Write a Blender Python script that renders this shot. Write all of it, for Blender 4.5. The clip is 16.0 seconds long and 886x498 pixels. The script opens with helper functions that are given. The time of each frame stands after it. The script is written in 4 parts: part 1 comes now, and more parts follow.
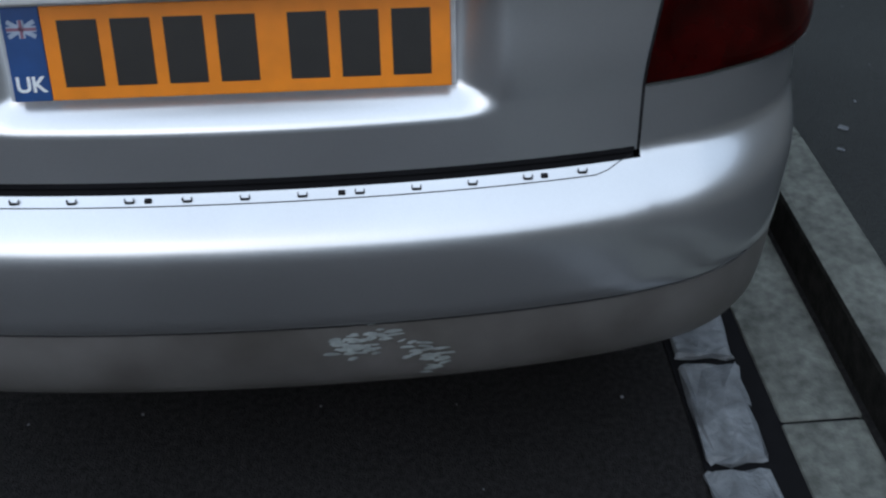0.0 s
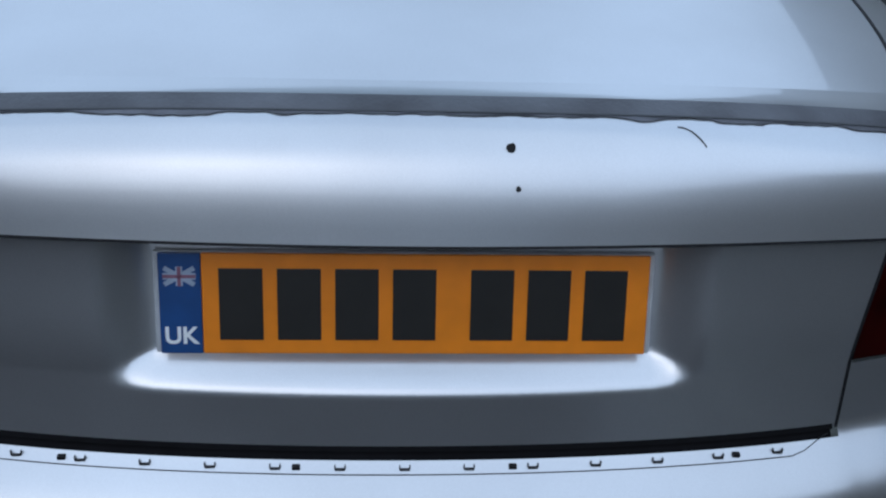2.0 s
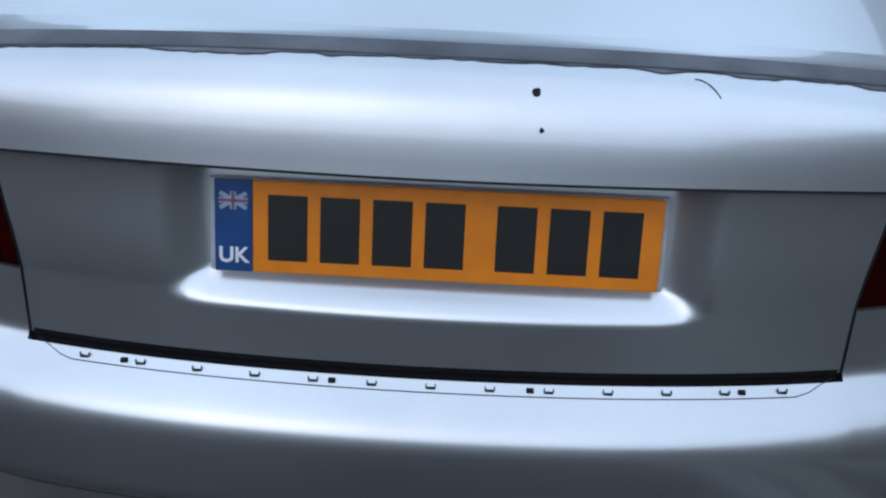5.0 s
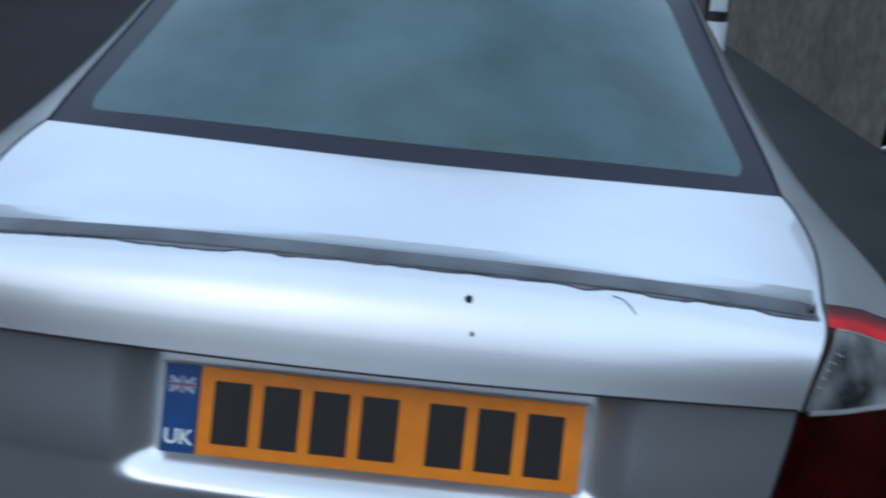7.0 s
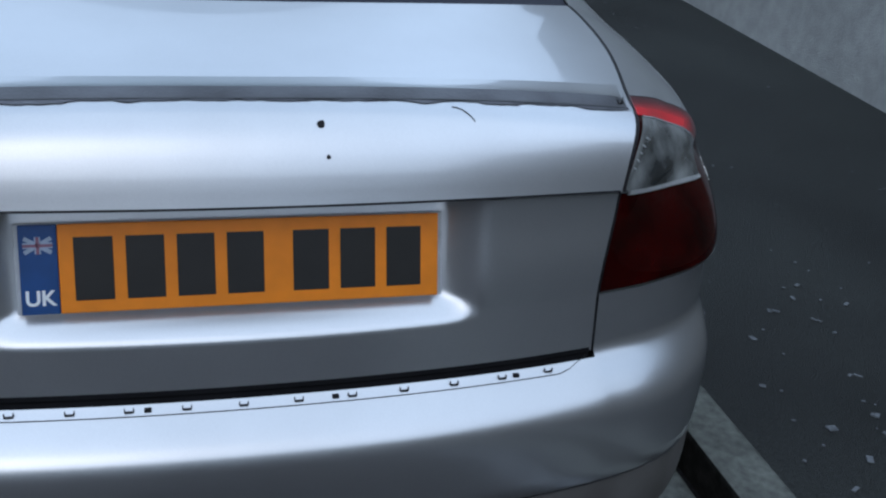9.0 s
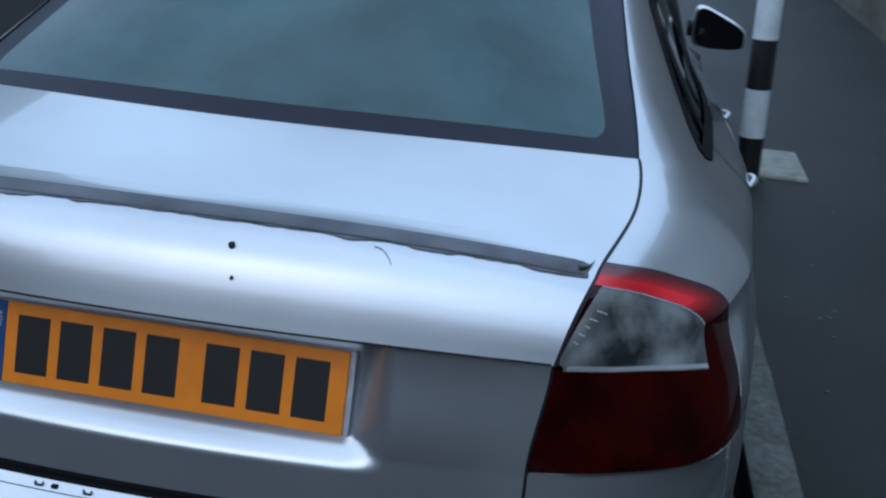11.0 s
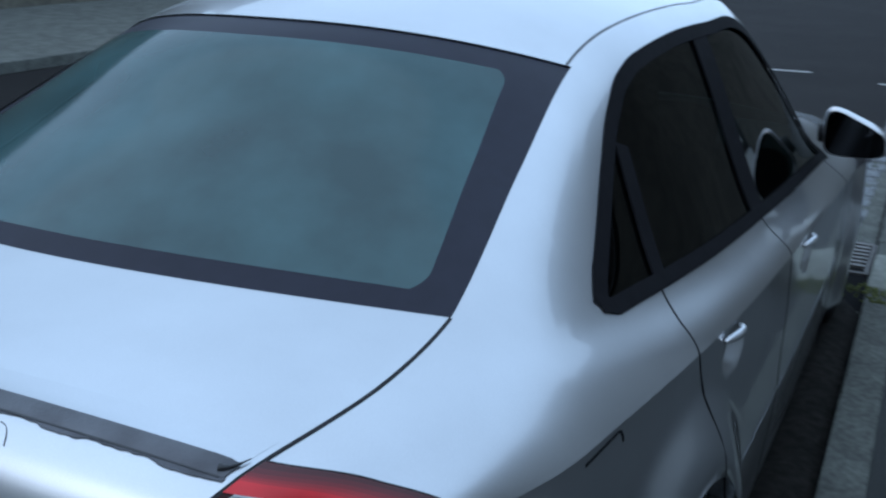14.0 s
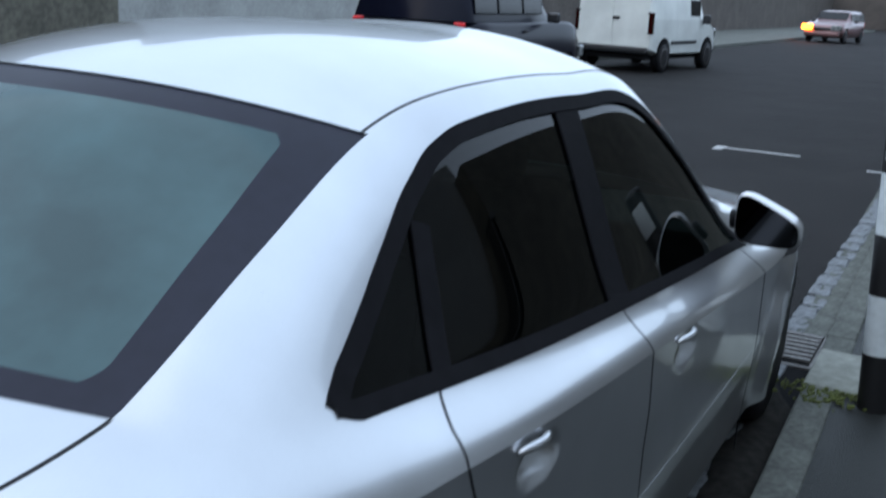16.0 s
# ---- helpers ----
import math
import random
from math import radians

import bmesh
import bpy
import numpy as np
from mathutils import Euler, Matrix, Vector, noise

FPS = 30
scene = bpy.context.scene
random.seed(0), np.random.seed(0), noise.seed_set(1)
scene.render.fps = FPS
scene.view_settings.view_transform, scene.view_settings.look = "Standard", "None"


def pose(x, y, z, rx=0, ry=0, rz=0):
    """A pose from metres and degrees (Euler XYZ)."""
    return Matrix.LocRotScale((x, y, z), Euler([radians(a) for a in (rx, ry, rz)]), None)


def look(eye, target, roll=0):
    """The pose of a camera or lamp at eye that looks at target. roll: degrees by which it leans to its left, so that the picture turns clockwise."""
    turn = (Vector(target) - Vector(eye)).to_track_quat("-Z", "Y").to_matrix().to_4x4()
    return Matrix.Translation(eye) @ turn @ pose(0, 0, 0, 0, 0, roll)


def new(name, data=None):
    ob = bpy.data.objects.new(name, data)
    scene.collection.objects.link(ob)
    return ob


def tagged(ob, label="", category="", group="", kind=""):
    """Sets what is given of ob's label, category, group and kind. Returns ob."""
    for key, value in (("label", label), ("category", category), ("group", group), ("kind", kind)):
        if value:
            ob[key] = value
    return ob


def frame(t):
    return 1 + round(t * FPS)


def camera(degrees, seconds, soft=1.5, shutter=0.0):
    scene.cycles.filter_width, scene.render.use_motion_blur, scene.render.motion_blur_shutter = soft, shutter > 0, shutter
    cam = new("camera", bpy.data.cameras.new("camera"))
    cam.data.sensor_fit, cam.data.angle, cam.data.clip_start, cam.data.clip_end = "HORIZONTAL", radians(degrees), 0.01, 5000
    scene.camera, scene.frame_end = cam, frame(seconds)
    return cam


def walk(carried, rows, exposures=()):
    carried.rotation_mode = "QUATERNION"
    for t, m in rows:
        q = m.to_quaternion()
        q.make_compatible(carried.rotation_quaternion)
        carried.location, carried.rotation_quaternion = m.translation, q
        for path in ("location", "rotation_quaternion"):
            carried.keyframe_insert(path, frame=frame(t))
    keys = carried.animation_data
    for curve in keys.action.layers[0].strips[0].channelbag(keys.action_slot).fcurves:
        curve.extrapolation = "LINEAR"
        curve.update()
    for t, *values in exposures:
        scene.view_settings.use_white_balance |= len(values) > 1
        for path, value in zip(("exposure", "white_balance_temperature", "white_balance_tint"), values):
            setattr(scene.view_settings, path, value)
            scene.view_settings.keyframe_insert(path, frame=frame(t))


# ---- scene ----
cam = camera(46.5, 16.0, soft=2.2, shutter=0.5)
PATH = [
    (0, (0.183, -1.086, 1.399), (0.274, 0.452, 0.124), -0.5),
    (0.5, (0.142, -1.06, 1.398), (0.235, 0.482, 0.128), 2.0),
    (1, (0.069, -0.991, 1.404), (0.186, 0.599, 0.197), 3.3),
    (1.5, (-0.001, -0.904, 1.436), (0.092, 0.756, 0.324), 2.2),
    (2, (-0.023, -0.889, 1.433), (0.088, 0.814, 0.39), 2.4),
    (2.5, (-0.032, -0.894, 1.424), (0.034, 0.795, 0.356), 2.3),
    (3, (-0.018, -0.912, 1.423), (0.007, 0.765, 0.334), 1.7),
    (3.5, (0.009, -0.951, 1.43), (0.002, 0.716, 0.324), 1.9),
    (6, (0.028, -1.005, 1.452), (-0.04, 0.693, 0.397), 3.0),
    (6.5, (0.033, -1.012, 1.473), (-0.092, 0.722, 0.484), 2.9),
    (7, (0.069, -1.102, 1.456), (0.061, 0.779, 0.777), 5.9),
    (7.5, (0.1, -1.081, 1.44), (0.255, 0.771, 0.701), 6.7),
    (8, (0.048, -1.07, 1.438), (0.179, 0.775, 0.677), 7.8),
    (8.5, (-0.051, -1.113, 1.422), (0.196, 0.705, 0.624), 6.1),
    (9, (-0.082, -1.159, 1.429), (0.426, 0.556, 0.534), 5.3),
    (9.5, (0.031, -1.19, 1.443), (0.446, 0.603, 0.66), 7.8),
    (10, (0.211, -1.202, 1.46), (0.42, 0.64, 0.711), 7.0),
    (12.5, (0.928, -0.851, 1.5), (0.253, 0.886, 0.774), 4.6),
    (13, (1.007, -0.791, 1.502), (0.398, 0.986, 0.815), 4.8),
    (13.5, (1.06, -0.69, 1.506), (0.413, 1.1, 0.892), 3.0),
    (14, (1.15, -0.616, 1.523), (0.303, 1.088, 0.908), 0.8),
    (14.5, (1.282, -0.511, 1.488), (0.287, 1.128, 0.917), 3.1),
    (15, (1.397, -0.472, 1.502), (0.406, 1.16, 0.909), 3.4),
    (15.5, (1.418, -0.383, 1.488), (0.489, 1.291, 0.906), 3.1),
    (16, (1.399, -0.255, 1.502), (0.508, 1.467, 1.012), 3.1),
]
LIGHT = [(0, 0.15, 6900, 10), (1, -0.08, 6450, 10), (1.5, -0.24, 6300, 9), (2, -0.28, 6350, 10), (2.5, -0.38, 6250, 10), (3, -0.14, 6400, 10), (3.5, -0.06, 6450, 10), (6.5, -0.08, 6400, 10), (7, 0.06, 6250, 8), (7.5, -0.28, 5950, 8),
         (8, -0.14, 5950, 8), (8.5, -0.2, 6000, 8), (9, -0.12, 6450, 10), (9.5, 0.25, 6500, 10), (10, -0.03, 6150, 9), (12.5, -0.18, 5850, 7), (13.5, -0.1, 5900, 7), (14, -0.1, 5950, 6),
         (14.5, 0.13, 6150, 6), (15, 0.12, 6250, 6), (15.5, -0.03, 6400, 7), (16, 0.3, 6700, 10)]
walk(cam, [(t, look(e, g, r)) for t, e, g, r in PATH], LIGHT)

# ---- world, sun, exposure ----
world = bpy.data.worlds.new("dusk_sky")
scene.world = world
world.use_nodes = True
wn, wl = world.node_tree.nodes, world.node_tree.links
sky = wn.new("ShaderNodeTexSky")
sky.sky_type = "NISHITA"
sky.sun_disc = False
sky.sun_elevation, sky.sun_rotation = radians(38), radians(200)
sky.air_density, sky.dust_density, sky.ozone_density = 1.0, 3.0, 2.0
soft_sky = wn.new("ShaderNodeMixRGB")
soft_sky.blend_type = "MIX"
soft_sky.inputs[0].default_value = 0.8
soft_sky.inputs[2].default_value = (6.6, 8.6, 11.4, 1)   # overcast layer
wl.new(sky.outputs[0], soft_sky.inputs[1])
wl.new(soft_sky.outputs[0], wn["Background"].inputs["Color"])
wn["Background"].inputs["Strength"].default_value = 0.15
sun = new("overcast_sun", bpy.data.lights.new("overcast_sun", "SUN"))
sun.data.energy, sun.data.angle, sun.data.color = 0.5, radians(110), (1.0, 0.97, 0.92)
sun.matrix_world = look((0, 0, 20), (3.0, 8.0, 8.0))
scene.view_settings.exposure = 0.0


# ---- materials ----
def material(name, colour, rough=0.6, metal=0.0, noise_scale=30.0, amount=0.15, bump=0.0, bump_scale=200.0,
             coat=0.0, second=None, stain_scale=2.5, stain=0.0, emission=None, transmission=0.0, spec=0.5):
    """A principled material with two scales of variation and fine relief."""
    m = bpy.data.materials.new(name)
    m.use_nodes = True
    n, l = m.node_tree.nodes, m.node_tree.links
    b = n["Principled BSDF"]
    b.inputs["Roughness"].default_value = rough
    b.inputs["Metallic"].default_value = metal
    b.inputs["Specular IOR Level"].default_value = spec
    b.inputs["Coat Weight"].default_value = coat
    b.inputs["Coat Roughness"].default_value = 0.04
    b.inputs["Transmission Weight"].default_value = transmission
    co = n.new("ShaderNodeTexCoord")
    fine = n.new("ShaderNodeTexNoise")
    fine.inputs["Scale"].default_value, fine.inputs["Detail"].default_value = noise_scale, 6
    l.new(co.outputs["Object"], fine.inputs["Vector"])
    ramp = n.new("ShaderNodeValToRGB")
    lo = second or tuple(c * (1 - amount) for c in colour)
    hi = colour if second else tuple(min(1, c * (1 + amount)) for c in colour)
    ramp.color_ramp.elements[0].color, ramp.color_ramp.elements[1].color = (*lo, 1), (*hi, 1)
    ramp.color_ramp.elements[0].position, ramp.color_ramp.elements[1].position = 0.32, 0.68
    l.new(fine.outputs["Fac"], ramp.inputs["Fac"])
    out = ramp.outputs["Color"]
    if stain:
        big = n.new("ShaderNodeTexNoise")
        big.inputs["Scale"].default_value, big.inputs["Detail"].default_value = stain_scale, 4
        l.new(co.outputs["Object"], big.inputs["Vector"])
        r2 = n.new("ShaderNodeValToRGB")
        r2.color_ramp.elements[0].position, r2.color_ramp.elements[1].position = 0.3, 0.7
        g = 1 - stain
        r2.color_ramp.elements[0].color, r2.color_ramp.elements[1].color = (g, g, g, 1), (1, 1, 1, 1)
        l.new(big.outputs["Fac"], r2.inputs["Fac"])
        mul = n.new("ShaderNodeMixRGB")
        mul.blend_type, mul.inputs[0].default_value = "MULTIPLY", 1.0
        l.new(out, mul.inputs[1])
        l.new(r2.outputs["Color"], mul.inputs[2])
        out = mul.outputs["Color"]
    l.new(out, b.inputs["Base Color"])
    if bump:
        rel = n.new("ShaderNodeTexNoise")
        rel.inputs["Scale"].default_value, rel.inputs["Detail"].default_value = bump_scale, 5
        l.new(co.outputs["Object"], rel.inputs["Vector"])
        bp = n.new("ShaderNodeBump")
        bp.inputs["Strength"].default_value, bp.inputs["Distance"].default_value = bump, 0.01
        l.new(rel.outputs["Fac"], bp.inputs["Height"])
        l.new(bp.outputs["Normal"], b.inputs["Normal"])
    if emission:
        b.inputs["Emission Color"].default_value = (*emission[:3], 1)
        b.inputs["Emission Strength"].default_value = emission[3]
    return m


def glass(name, tint, film, rough=0.03, film_colour=(0.2, 0.27, 0.29), ior=1.5):
    """Tinted window glass, with a thin misted film on it."""
    m = bpy.data.materials.new(name)
    m.use_nodes = True
    n, l = m.node_tree.nodes, m.node_tree.links
    tr, gl, df = n.new("ShaderNodeBsdfTransparent"), n.new("ShaderNodeBsdfGlossy"), n.new("ShaderNodeBsdfDiffuse")
    tr.inputs["Color"].default_value = (*tint, 1)
    gl.inputs["Roughness"].default_value = rough
    co, nz = n.new("ShaderNodeTexCoord"), n.new("ShaderNodeTexNoise")
    nz.inputs["Scale"].default_value, nz.inputs["Detail"].default_value = 5.0, 6
    l.new(co.outputs["Object"], nz.inputs["Vector"])
    mp = n.new("ShaderNodeMapRange")
    mp.inputs[1].default_value, mp.inputs[2].default_value = 0.3, 0.7
    mp.inputs[3].default_value, mp.inputs[4].default_value = film * 0.7, film * 1.3
    l.new(nz.outputs["Fac"], mp.inputs[0])
    df.inputs["Color"].default_value = (*film_colour, 1)
    m1, m2, fr = n.new("ShaderNodeMixShader"), n.new("ShaderNodeMixShader"), n.new("ShaderNodeFresnel")
    fr.inputs["IOR"].default_value = ior
    l.new(mp.outputs[0], m1.inputs[0])
    l.new(tr.outputs[0], m1.inputs[1])
    l.new(df.outputs[0], m1.inputs[2])
    l.new(fr.outputs[0], m2.inputs[0])
    l.new(m1.outputs[0], m2.inputs[1])
    l.new(gl.outputs[0], m2.inputs[2])
    l.new(m2.outputs[0], n["Material Output"].inputs["Surface"])
    return m


PAINT = material("silver_paint", (0.63, 0.645, 0.67), 0.29, 0.86, 900, 0.05, 0.0, coat=1.0, stain=0.18, stain_scale=2.6)
BLACK = material("black_rubber", (0.012, 0.012, 0.014), 0.55, bump=0.1, spec=0.2)
FRAME = material("matt_black_frame", (0.009, 0.009, 0.011), 0.7, bump=0.05, spec=0.05)
GRIMY = material("grimy_paint", (0.20, 0.192, 0.188), 0.5, 0.4, 6, 0.2, 0.03, 120, second=(0.13, 0.12, 0.112), stain=0.25, stain_scale=3)
PLASTIC = material("black_plastic", (0.02, 0.021, 0.024), 0.35, amount=0.3)
CERAMIC = material("black_window_band", (0.016, 0.017, 0.030), 0.4, spec=0.2, amount=0.1, stain=0.1)
RESIDUE = material("strip_residue", (0.16, 0.165, 0.19), 0.5, 0.2, 18, 0.3, 0.1, second=(0.05, 0.05, 0.06), stain=0.4, stain_scale=6)
SCUFF = material("scuffed_primer", (0.25, 0.28, 0.28), 0.6, 0.1, 40, 0.3, 0.2)
# darker than the silver lip: its dull reflection is put into this grey
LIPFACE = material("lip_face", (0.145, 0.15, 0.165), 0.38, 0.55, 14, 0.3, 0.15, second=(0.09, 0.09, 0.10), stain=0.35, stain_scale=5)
RED = material("red_lens", (0.020, 0.0004, 0.0004), 0.06, spec=0.22, amount=0.6, noise_scale=14)
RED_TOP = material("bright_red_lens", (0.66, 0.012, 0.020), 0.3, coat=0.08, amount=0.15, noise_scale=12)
# one red lens in dim to bright copies: the reflector's fall-off as colour
TOP_REDS = [material("shaded_red_lens", c, 0.3, coat=0.08, amount=0.12, noise_scale=12) for c in ((0.055, 0.003, 0.005), (0.10, 0.004, 0.007), (0.17, 0.005, 0.009), (0.28, 0.007, 0.012), (0.42, 0.009, 0.016))] + [RED_TOP]
LENSRIM = material("lens_rim", (0.42, 0.44, 0.45), 0.25, 0.2, amount=0.1)
CLEAR = material("clear_lens", (0.36, 0.38, 0.38), 0.12, 0.2, 13, 0.5, 0.05, 45, coat=0.4, second=(0.03, 0.034, 0.037))
CHROME = material("chrome", (0.8, 0.8, 0.8), 0.12, 1.0, amount=0.03)
YELLOW = material("plate_yellow", (0.84, 0.235, 0.005), 0.42, amount=0.06, stain=0.16, stain_scale=9)
BLUE = material("plate_blue", (0.008, 0.055, 0.19), 0.35, amount=0.1)
INK = material("plate_black", (0.012, 0.011, 0.01), 0.4)
WHITE = material("white_ink", (0.75, 0.78, 0.8), 0.4, amount=0.03)
FLAGRED = material("flag_red", (0.22, 0.10, 0.15), 0.4)
FLAGWHITE = material("flag_white", (0.30, 0.37, 0.48), 0.4)
GLASS_REAR = glass("misted_rear_glass", (0.10, 0.16, 0.17), 0.5, 0.10, (0.075, 0.165, 0.18))
GLASS_SIDE = glass("tinted_side_glass", (0.065, 0.10, 0.09), 0.02, 0.02, (0.03, 0.035, 0.035), 1.33)
INTERIOR = material("dark_upholstery", (0.013, 0.013, 0.014), 0.9, bump=0.2, spec=0.1)
ASPHALT = material("road_asphalt", (0.0205, 0.0195, 0.0198), 0.8, 0, 90, 0.45, 0.6, 260, spec=0.12, stain=0.4, stain_scale=0.8)
FOOTWAY = material("footway_asphalt", (0.023, 0.0262, 0.0245), 0.55, 0, 120, 0.55, 0.8, 200, spec=0.38, stain=0.7, stain_scale=1.3)
KERB = material("kerb_concrete", (0.150, 0.160, 0.146), 0.9, 0, 40, 0.3, 0.5, 160, spec=0.2, stain=0.45, stain_scale=7)
SETT = material("granite_sett", (0.15, 0.165, 0.18), 0.6, 0, 28, 0.35, 0.7, 60, stain=0.35, stain_scale=9)
PALE = material("pale_slab", (0.29, 0.305, 0.27), 0.85, 0, 22, 0.2, 0.4, 120, stain=0.3, stain_scale=5)
MOSS = material("moss", (0.10, 0.12, 0.03), 0.95, 0, 60, 0.5, 0.8, 120)
RENDER = material("grey_render", (0.36, 0.37, 0.36), 0.9, 0, 14, 0.12, 0.3, 120, stain=0.3, stain_scale=1.2)
WALLBROWN = material("brown_garden_wall", (0.17, 0.16, 0.125), 0.9, 0, 9, 0.3, 0.4, 60, second=(0.09, 0.085, 0.07), stain=0.4, stain_scale=1.3)
WALLDARK = material("dark_brick_wall", (0.10, 0.085, 0.075), 0.9, 0, 10, 0.3, 0.4, 60, stain=0.4, stain_scale=1.0)
PAINTLINE = material("road_paint", (0.55, 0.56, 0.56), 0.7, 0, 60, 0.2, 0.3, second=(0.25, 0.25, 0.25))
POSTWHITE = material("post_white", (0.62, 0.68, 0.70), 0.45, amount=0.08, stain=0.15, stain_scale=8)
POSTBLACK = material("post_black", (0.012, 0.012, 0.013), 0.4)
IRON = material("drain_iron", (0.19, 0.185, 0.18), 0.6, 0.3, 50, 0.3, 0.3)
# near-black that paints shade on the kerb face and in the gutter
SHADEBLACK = material("shade_black", (0.022, 0.021, 0.019), 0.9, 0, 30, 0.4, 0.5, 120, spec=0.1, stain=0.3, stain_scale=5)
DARK = material("underbody_black", (0.006, 0.006, 0.007), 0.9, spec=0.1)


# ---- helpers of this scene ----
FLAT = set()


def part(name, bm, mat, parent=None, label="", smooth=True):
    me = bpy.data.meshes.new(name)
    if id(bm) in FLAT:
        smooth = False
        FLAT.discard(id(bm))
    if smooth:
        for f in bm.faces:
            f.smooth = True
    bm.to_mesh(me)
    bm.free()
    me.materials.append(mat)
    ob = new(name, me)
    if parent:
        ob.parent = parent
    if label:
        ob["label"] = label
    return ob


def thing(name, label, category, group="", kind="", at=None):
    ob = new(name)
    ob.matrix_world = at or Matrix()
    return tagged(ob, label, category, group, kind)


def add_box(bm, c, size, bevel=0.0, rot=None):
    r = bmesh.ops.create_cube(bm, size=1.0)
    vs = r["verts"]
    m = Matrix.Translation(c) @ (rot or Matrix()) @ Matrix.Diagonal((*size, 1))
    bmesh.ops.transform(bm, matrix=m, verts=vs)
    if bevel:
        es = list({e for v in vs for e in v.link_edges})
        bmesh.ops.bevel(bm, geom=es, offset=bevel, segments=2, profile=0.5, affect="EDGES")


def box(c, size, bevel=0.0, rot=None):
    bm = bmesh.new()
    add_box(bm, c, size, bevel, rot)
    return bm


def add_tube(bm, pts, radius, seg=8):
    """A round tube along points."""
    pts = [Vector(p) for p in pts]
    rings = []
    for i, p in enumerate(pts):
        d = (pts[min(i + 1, len(pts) - 1)] - pts[max(i - 1, 0)]).normalized()
        q = d.to_track_quat("Z", "Y").to_matrix()
        rad = radius[i] if hasattr(radius, "__len__") else radius
        rings.append([bm.verts.new(p + q @ Vector((rad * math.cos(2 * math.pi * k / seg), rad * math.sin(2 * math.pi * k / seg), 0))) for k in range(seg)])
    for a, b in zip(rings, rings[1:]):
        for k in range(seg):
            bm.faces.new((a[k], a[(k + 1) % seg], b[(k + 1) % seg], b[k]))
    bm.faces.new(list(reversed(rings[0])))
    bm.faces.new(rings[-1])


def tube(pts, radius, seg=8):
    bm = bmesh.new()
    add_tube(bm, pts, radius, seg)
    return bm


def add_lathe(bm, prof, m=Matrix(), seg=32):
    """Turns (radius, height) pairs round the z axis."""
    rings = [[bm.verts.new(m @ Vector((r * math.cos(2 * math.pi * k / seg), r * math.sin(2 * math.pi * k / seg), z))) for k in range(seg)] for r, z in prof]
    for a, b in zip(rings, rings[1:]):
        for k in range(seg):
            bm.faces.new((a[k], a[(k + 1) % seg], b[(k + 1) % seg], b[k]))
    bm.faces.new([bm.verts.new(v.co) for v in reversed(rings[0])])
    bm.faces.new([bm.verts.new(v.co) for v in rings[-1]])


def lathe(prof, m=Matrix(), seg=32):
    bm = bmesh.new()
    add_lathe(bm, prof, m, seg)
    return bm


def smooth01(t):
    t = min(1.0, max(0.0, t))
    return t * t * (3 - 2 * t)


def keyed(*vals, corners=()):
    """A smooth curve through values at 0, 1, 2 ..."""
    n = len(vals) - 1

    def f(s):
        s = min(max(s, 0.0), n)
        i = min(int(s), n - 1)
        t = s - i
        p1, p2 = vals[i], vals[i + 1]
        m1 = (p2 - vals[i - 1]) / 2 if i > 0 and i not in corners else p2 - p1
        m2 = (vals[i + 2] - p1) / 2 if i + 2 <= n and i + 1 not in corners else p2 - p1
        return ((2 * t**3 - 3 * t * t + 1) * p1 + (t**3 - 2 * t * t + t) * m1 + (-2 * t**3 + 3 * t * t) * p2 + (t**3 - t * t) * m2)
    return f


def table(keys, x):
    """Straight steps between (x, value) pairs."""
    for (x0, v0), (x1, v1) in zip(keys, keys[1:]):
        if (x - x0) * (x - x1) <= 0:
            return v0 + (v1 - v0) * (x - x0) / (x1 - x0)
    return keys[0][1] if abs(x - keys[0][0]) < abs(x - keys[-1][0]) else keys[-1][1]


def span(a, b, n):
    return [a + (b - a) * i / n for i in range(n + 1)]


# ---- shape of the saloon's body ----
# lines along the car: centre line, rail (edge of boot lid, glass and roof), belt, shoulder; key 0 is the crease over the plate
CY = keyed(-0.008, 0.012, 0.034, 0.072, 0.115, 0.25, 0.408, 0.69, 0.94, 1.40, 1.95, 2.35, 3.10, 3.60, 4.20, 4.42, corners=(6, 12))
CZ = keyed(0.893, 0.950, 0.985, 1.003, 1.008, 1.026, 1.045, 1.208, 1.345, 1.415, 1.408, 1.365, 0.930, 0.835, 0.74, 0.62, corners=(6, 12))
RX = keyed(0.520, 0.533, 0.545, 0.555, 0.563, 0.600, 0.600, 0.560, 0.523, 0.522, 0.535, 0.55, 0.67, 0.68, 0.60, 0.50)
RY = keyed(0.030, 0.048, 0.070, 0.108, 0.155, 0.335, 0.52, 0.83, 1.154, 1.45, 1.95, 2.40, 2.95, 3.50, 4.12, 4.34, corners=(6, 12))
RZ = keyed(0.886, 0.931, 0.962, 0.975, 0.981, 1.00, 1.022, 1.145, 1.268, 1.318, 1.325, 1.275, 0.900, 0.80, 0.71, 0.62, corners=(6, 12))
BX = keyed(0.523, 0.560, 0.600, 0.635, 0.660, 0.695, 0.712, 0.735, 0.757, 0.775, 0.786, 0.787, 0.782, 0.780, 0.68, 0.58)
BY = keyed(0.032, 0.070, 0.115, 0.170, 0.235, 0.38, 0.56, 0.82, 1.10, 1.40, 1.90, 2.35, 2.85, 3.40, 4.05, 4.28)
BZ = keyed(0.885, 0.912, 0.932, 0.942, 0.950, 0.962, 0.970, 0.957, 0.930, 0.905, 0.865, 0.828, 0.790, 0.74, 0.68, 0.62)
HX = keyed(0.526, 0.598, 0.666, 0.722, 0.758, 0.794, 0.812, 0.835, 0.852, 0.862, 0.868, 0.868, 0.866, 0.855, 0.74, 0.63)
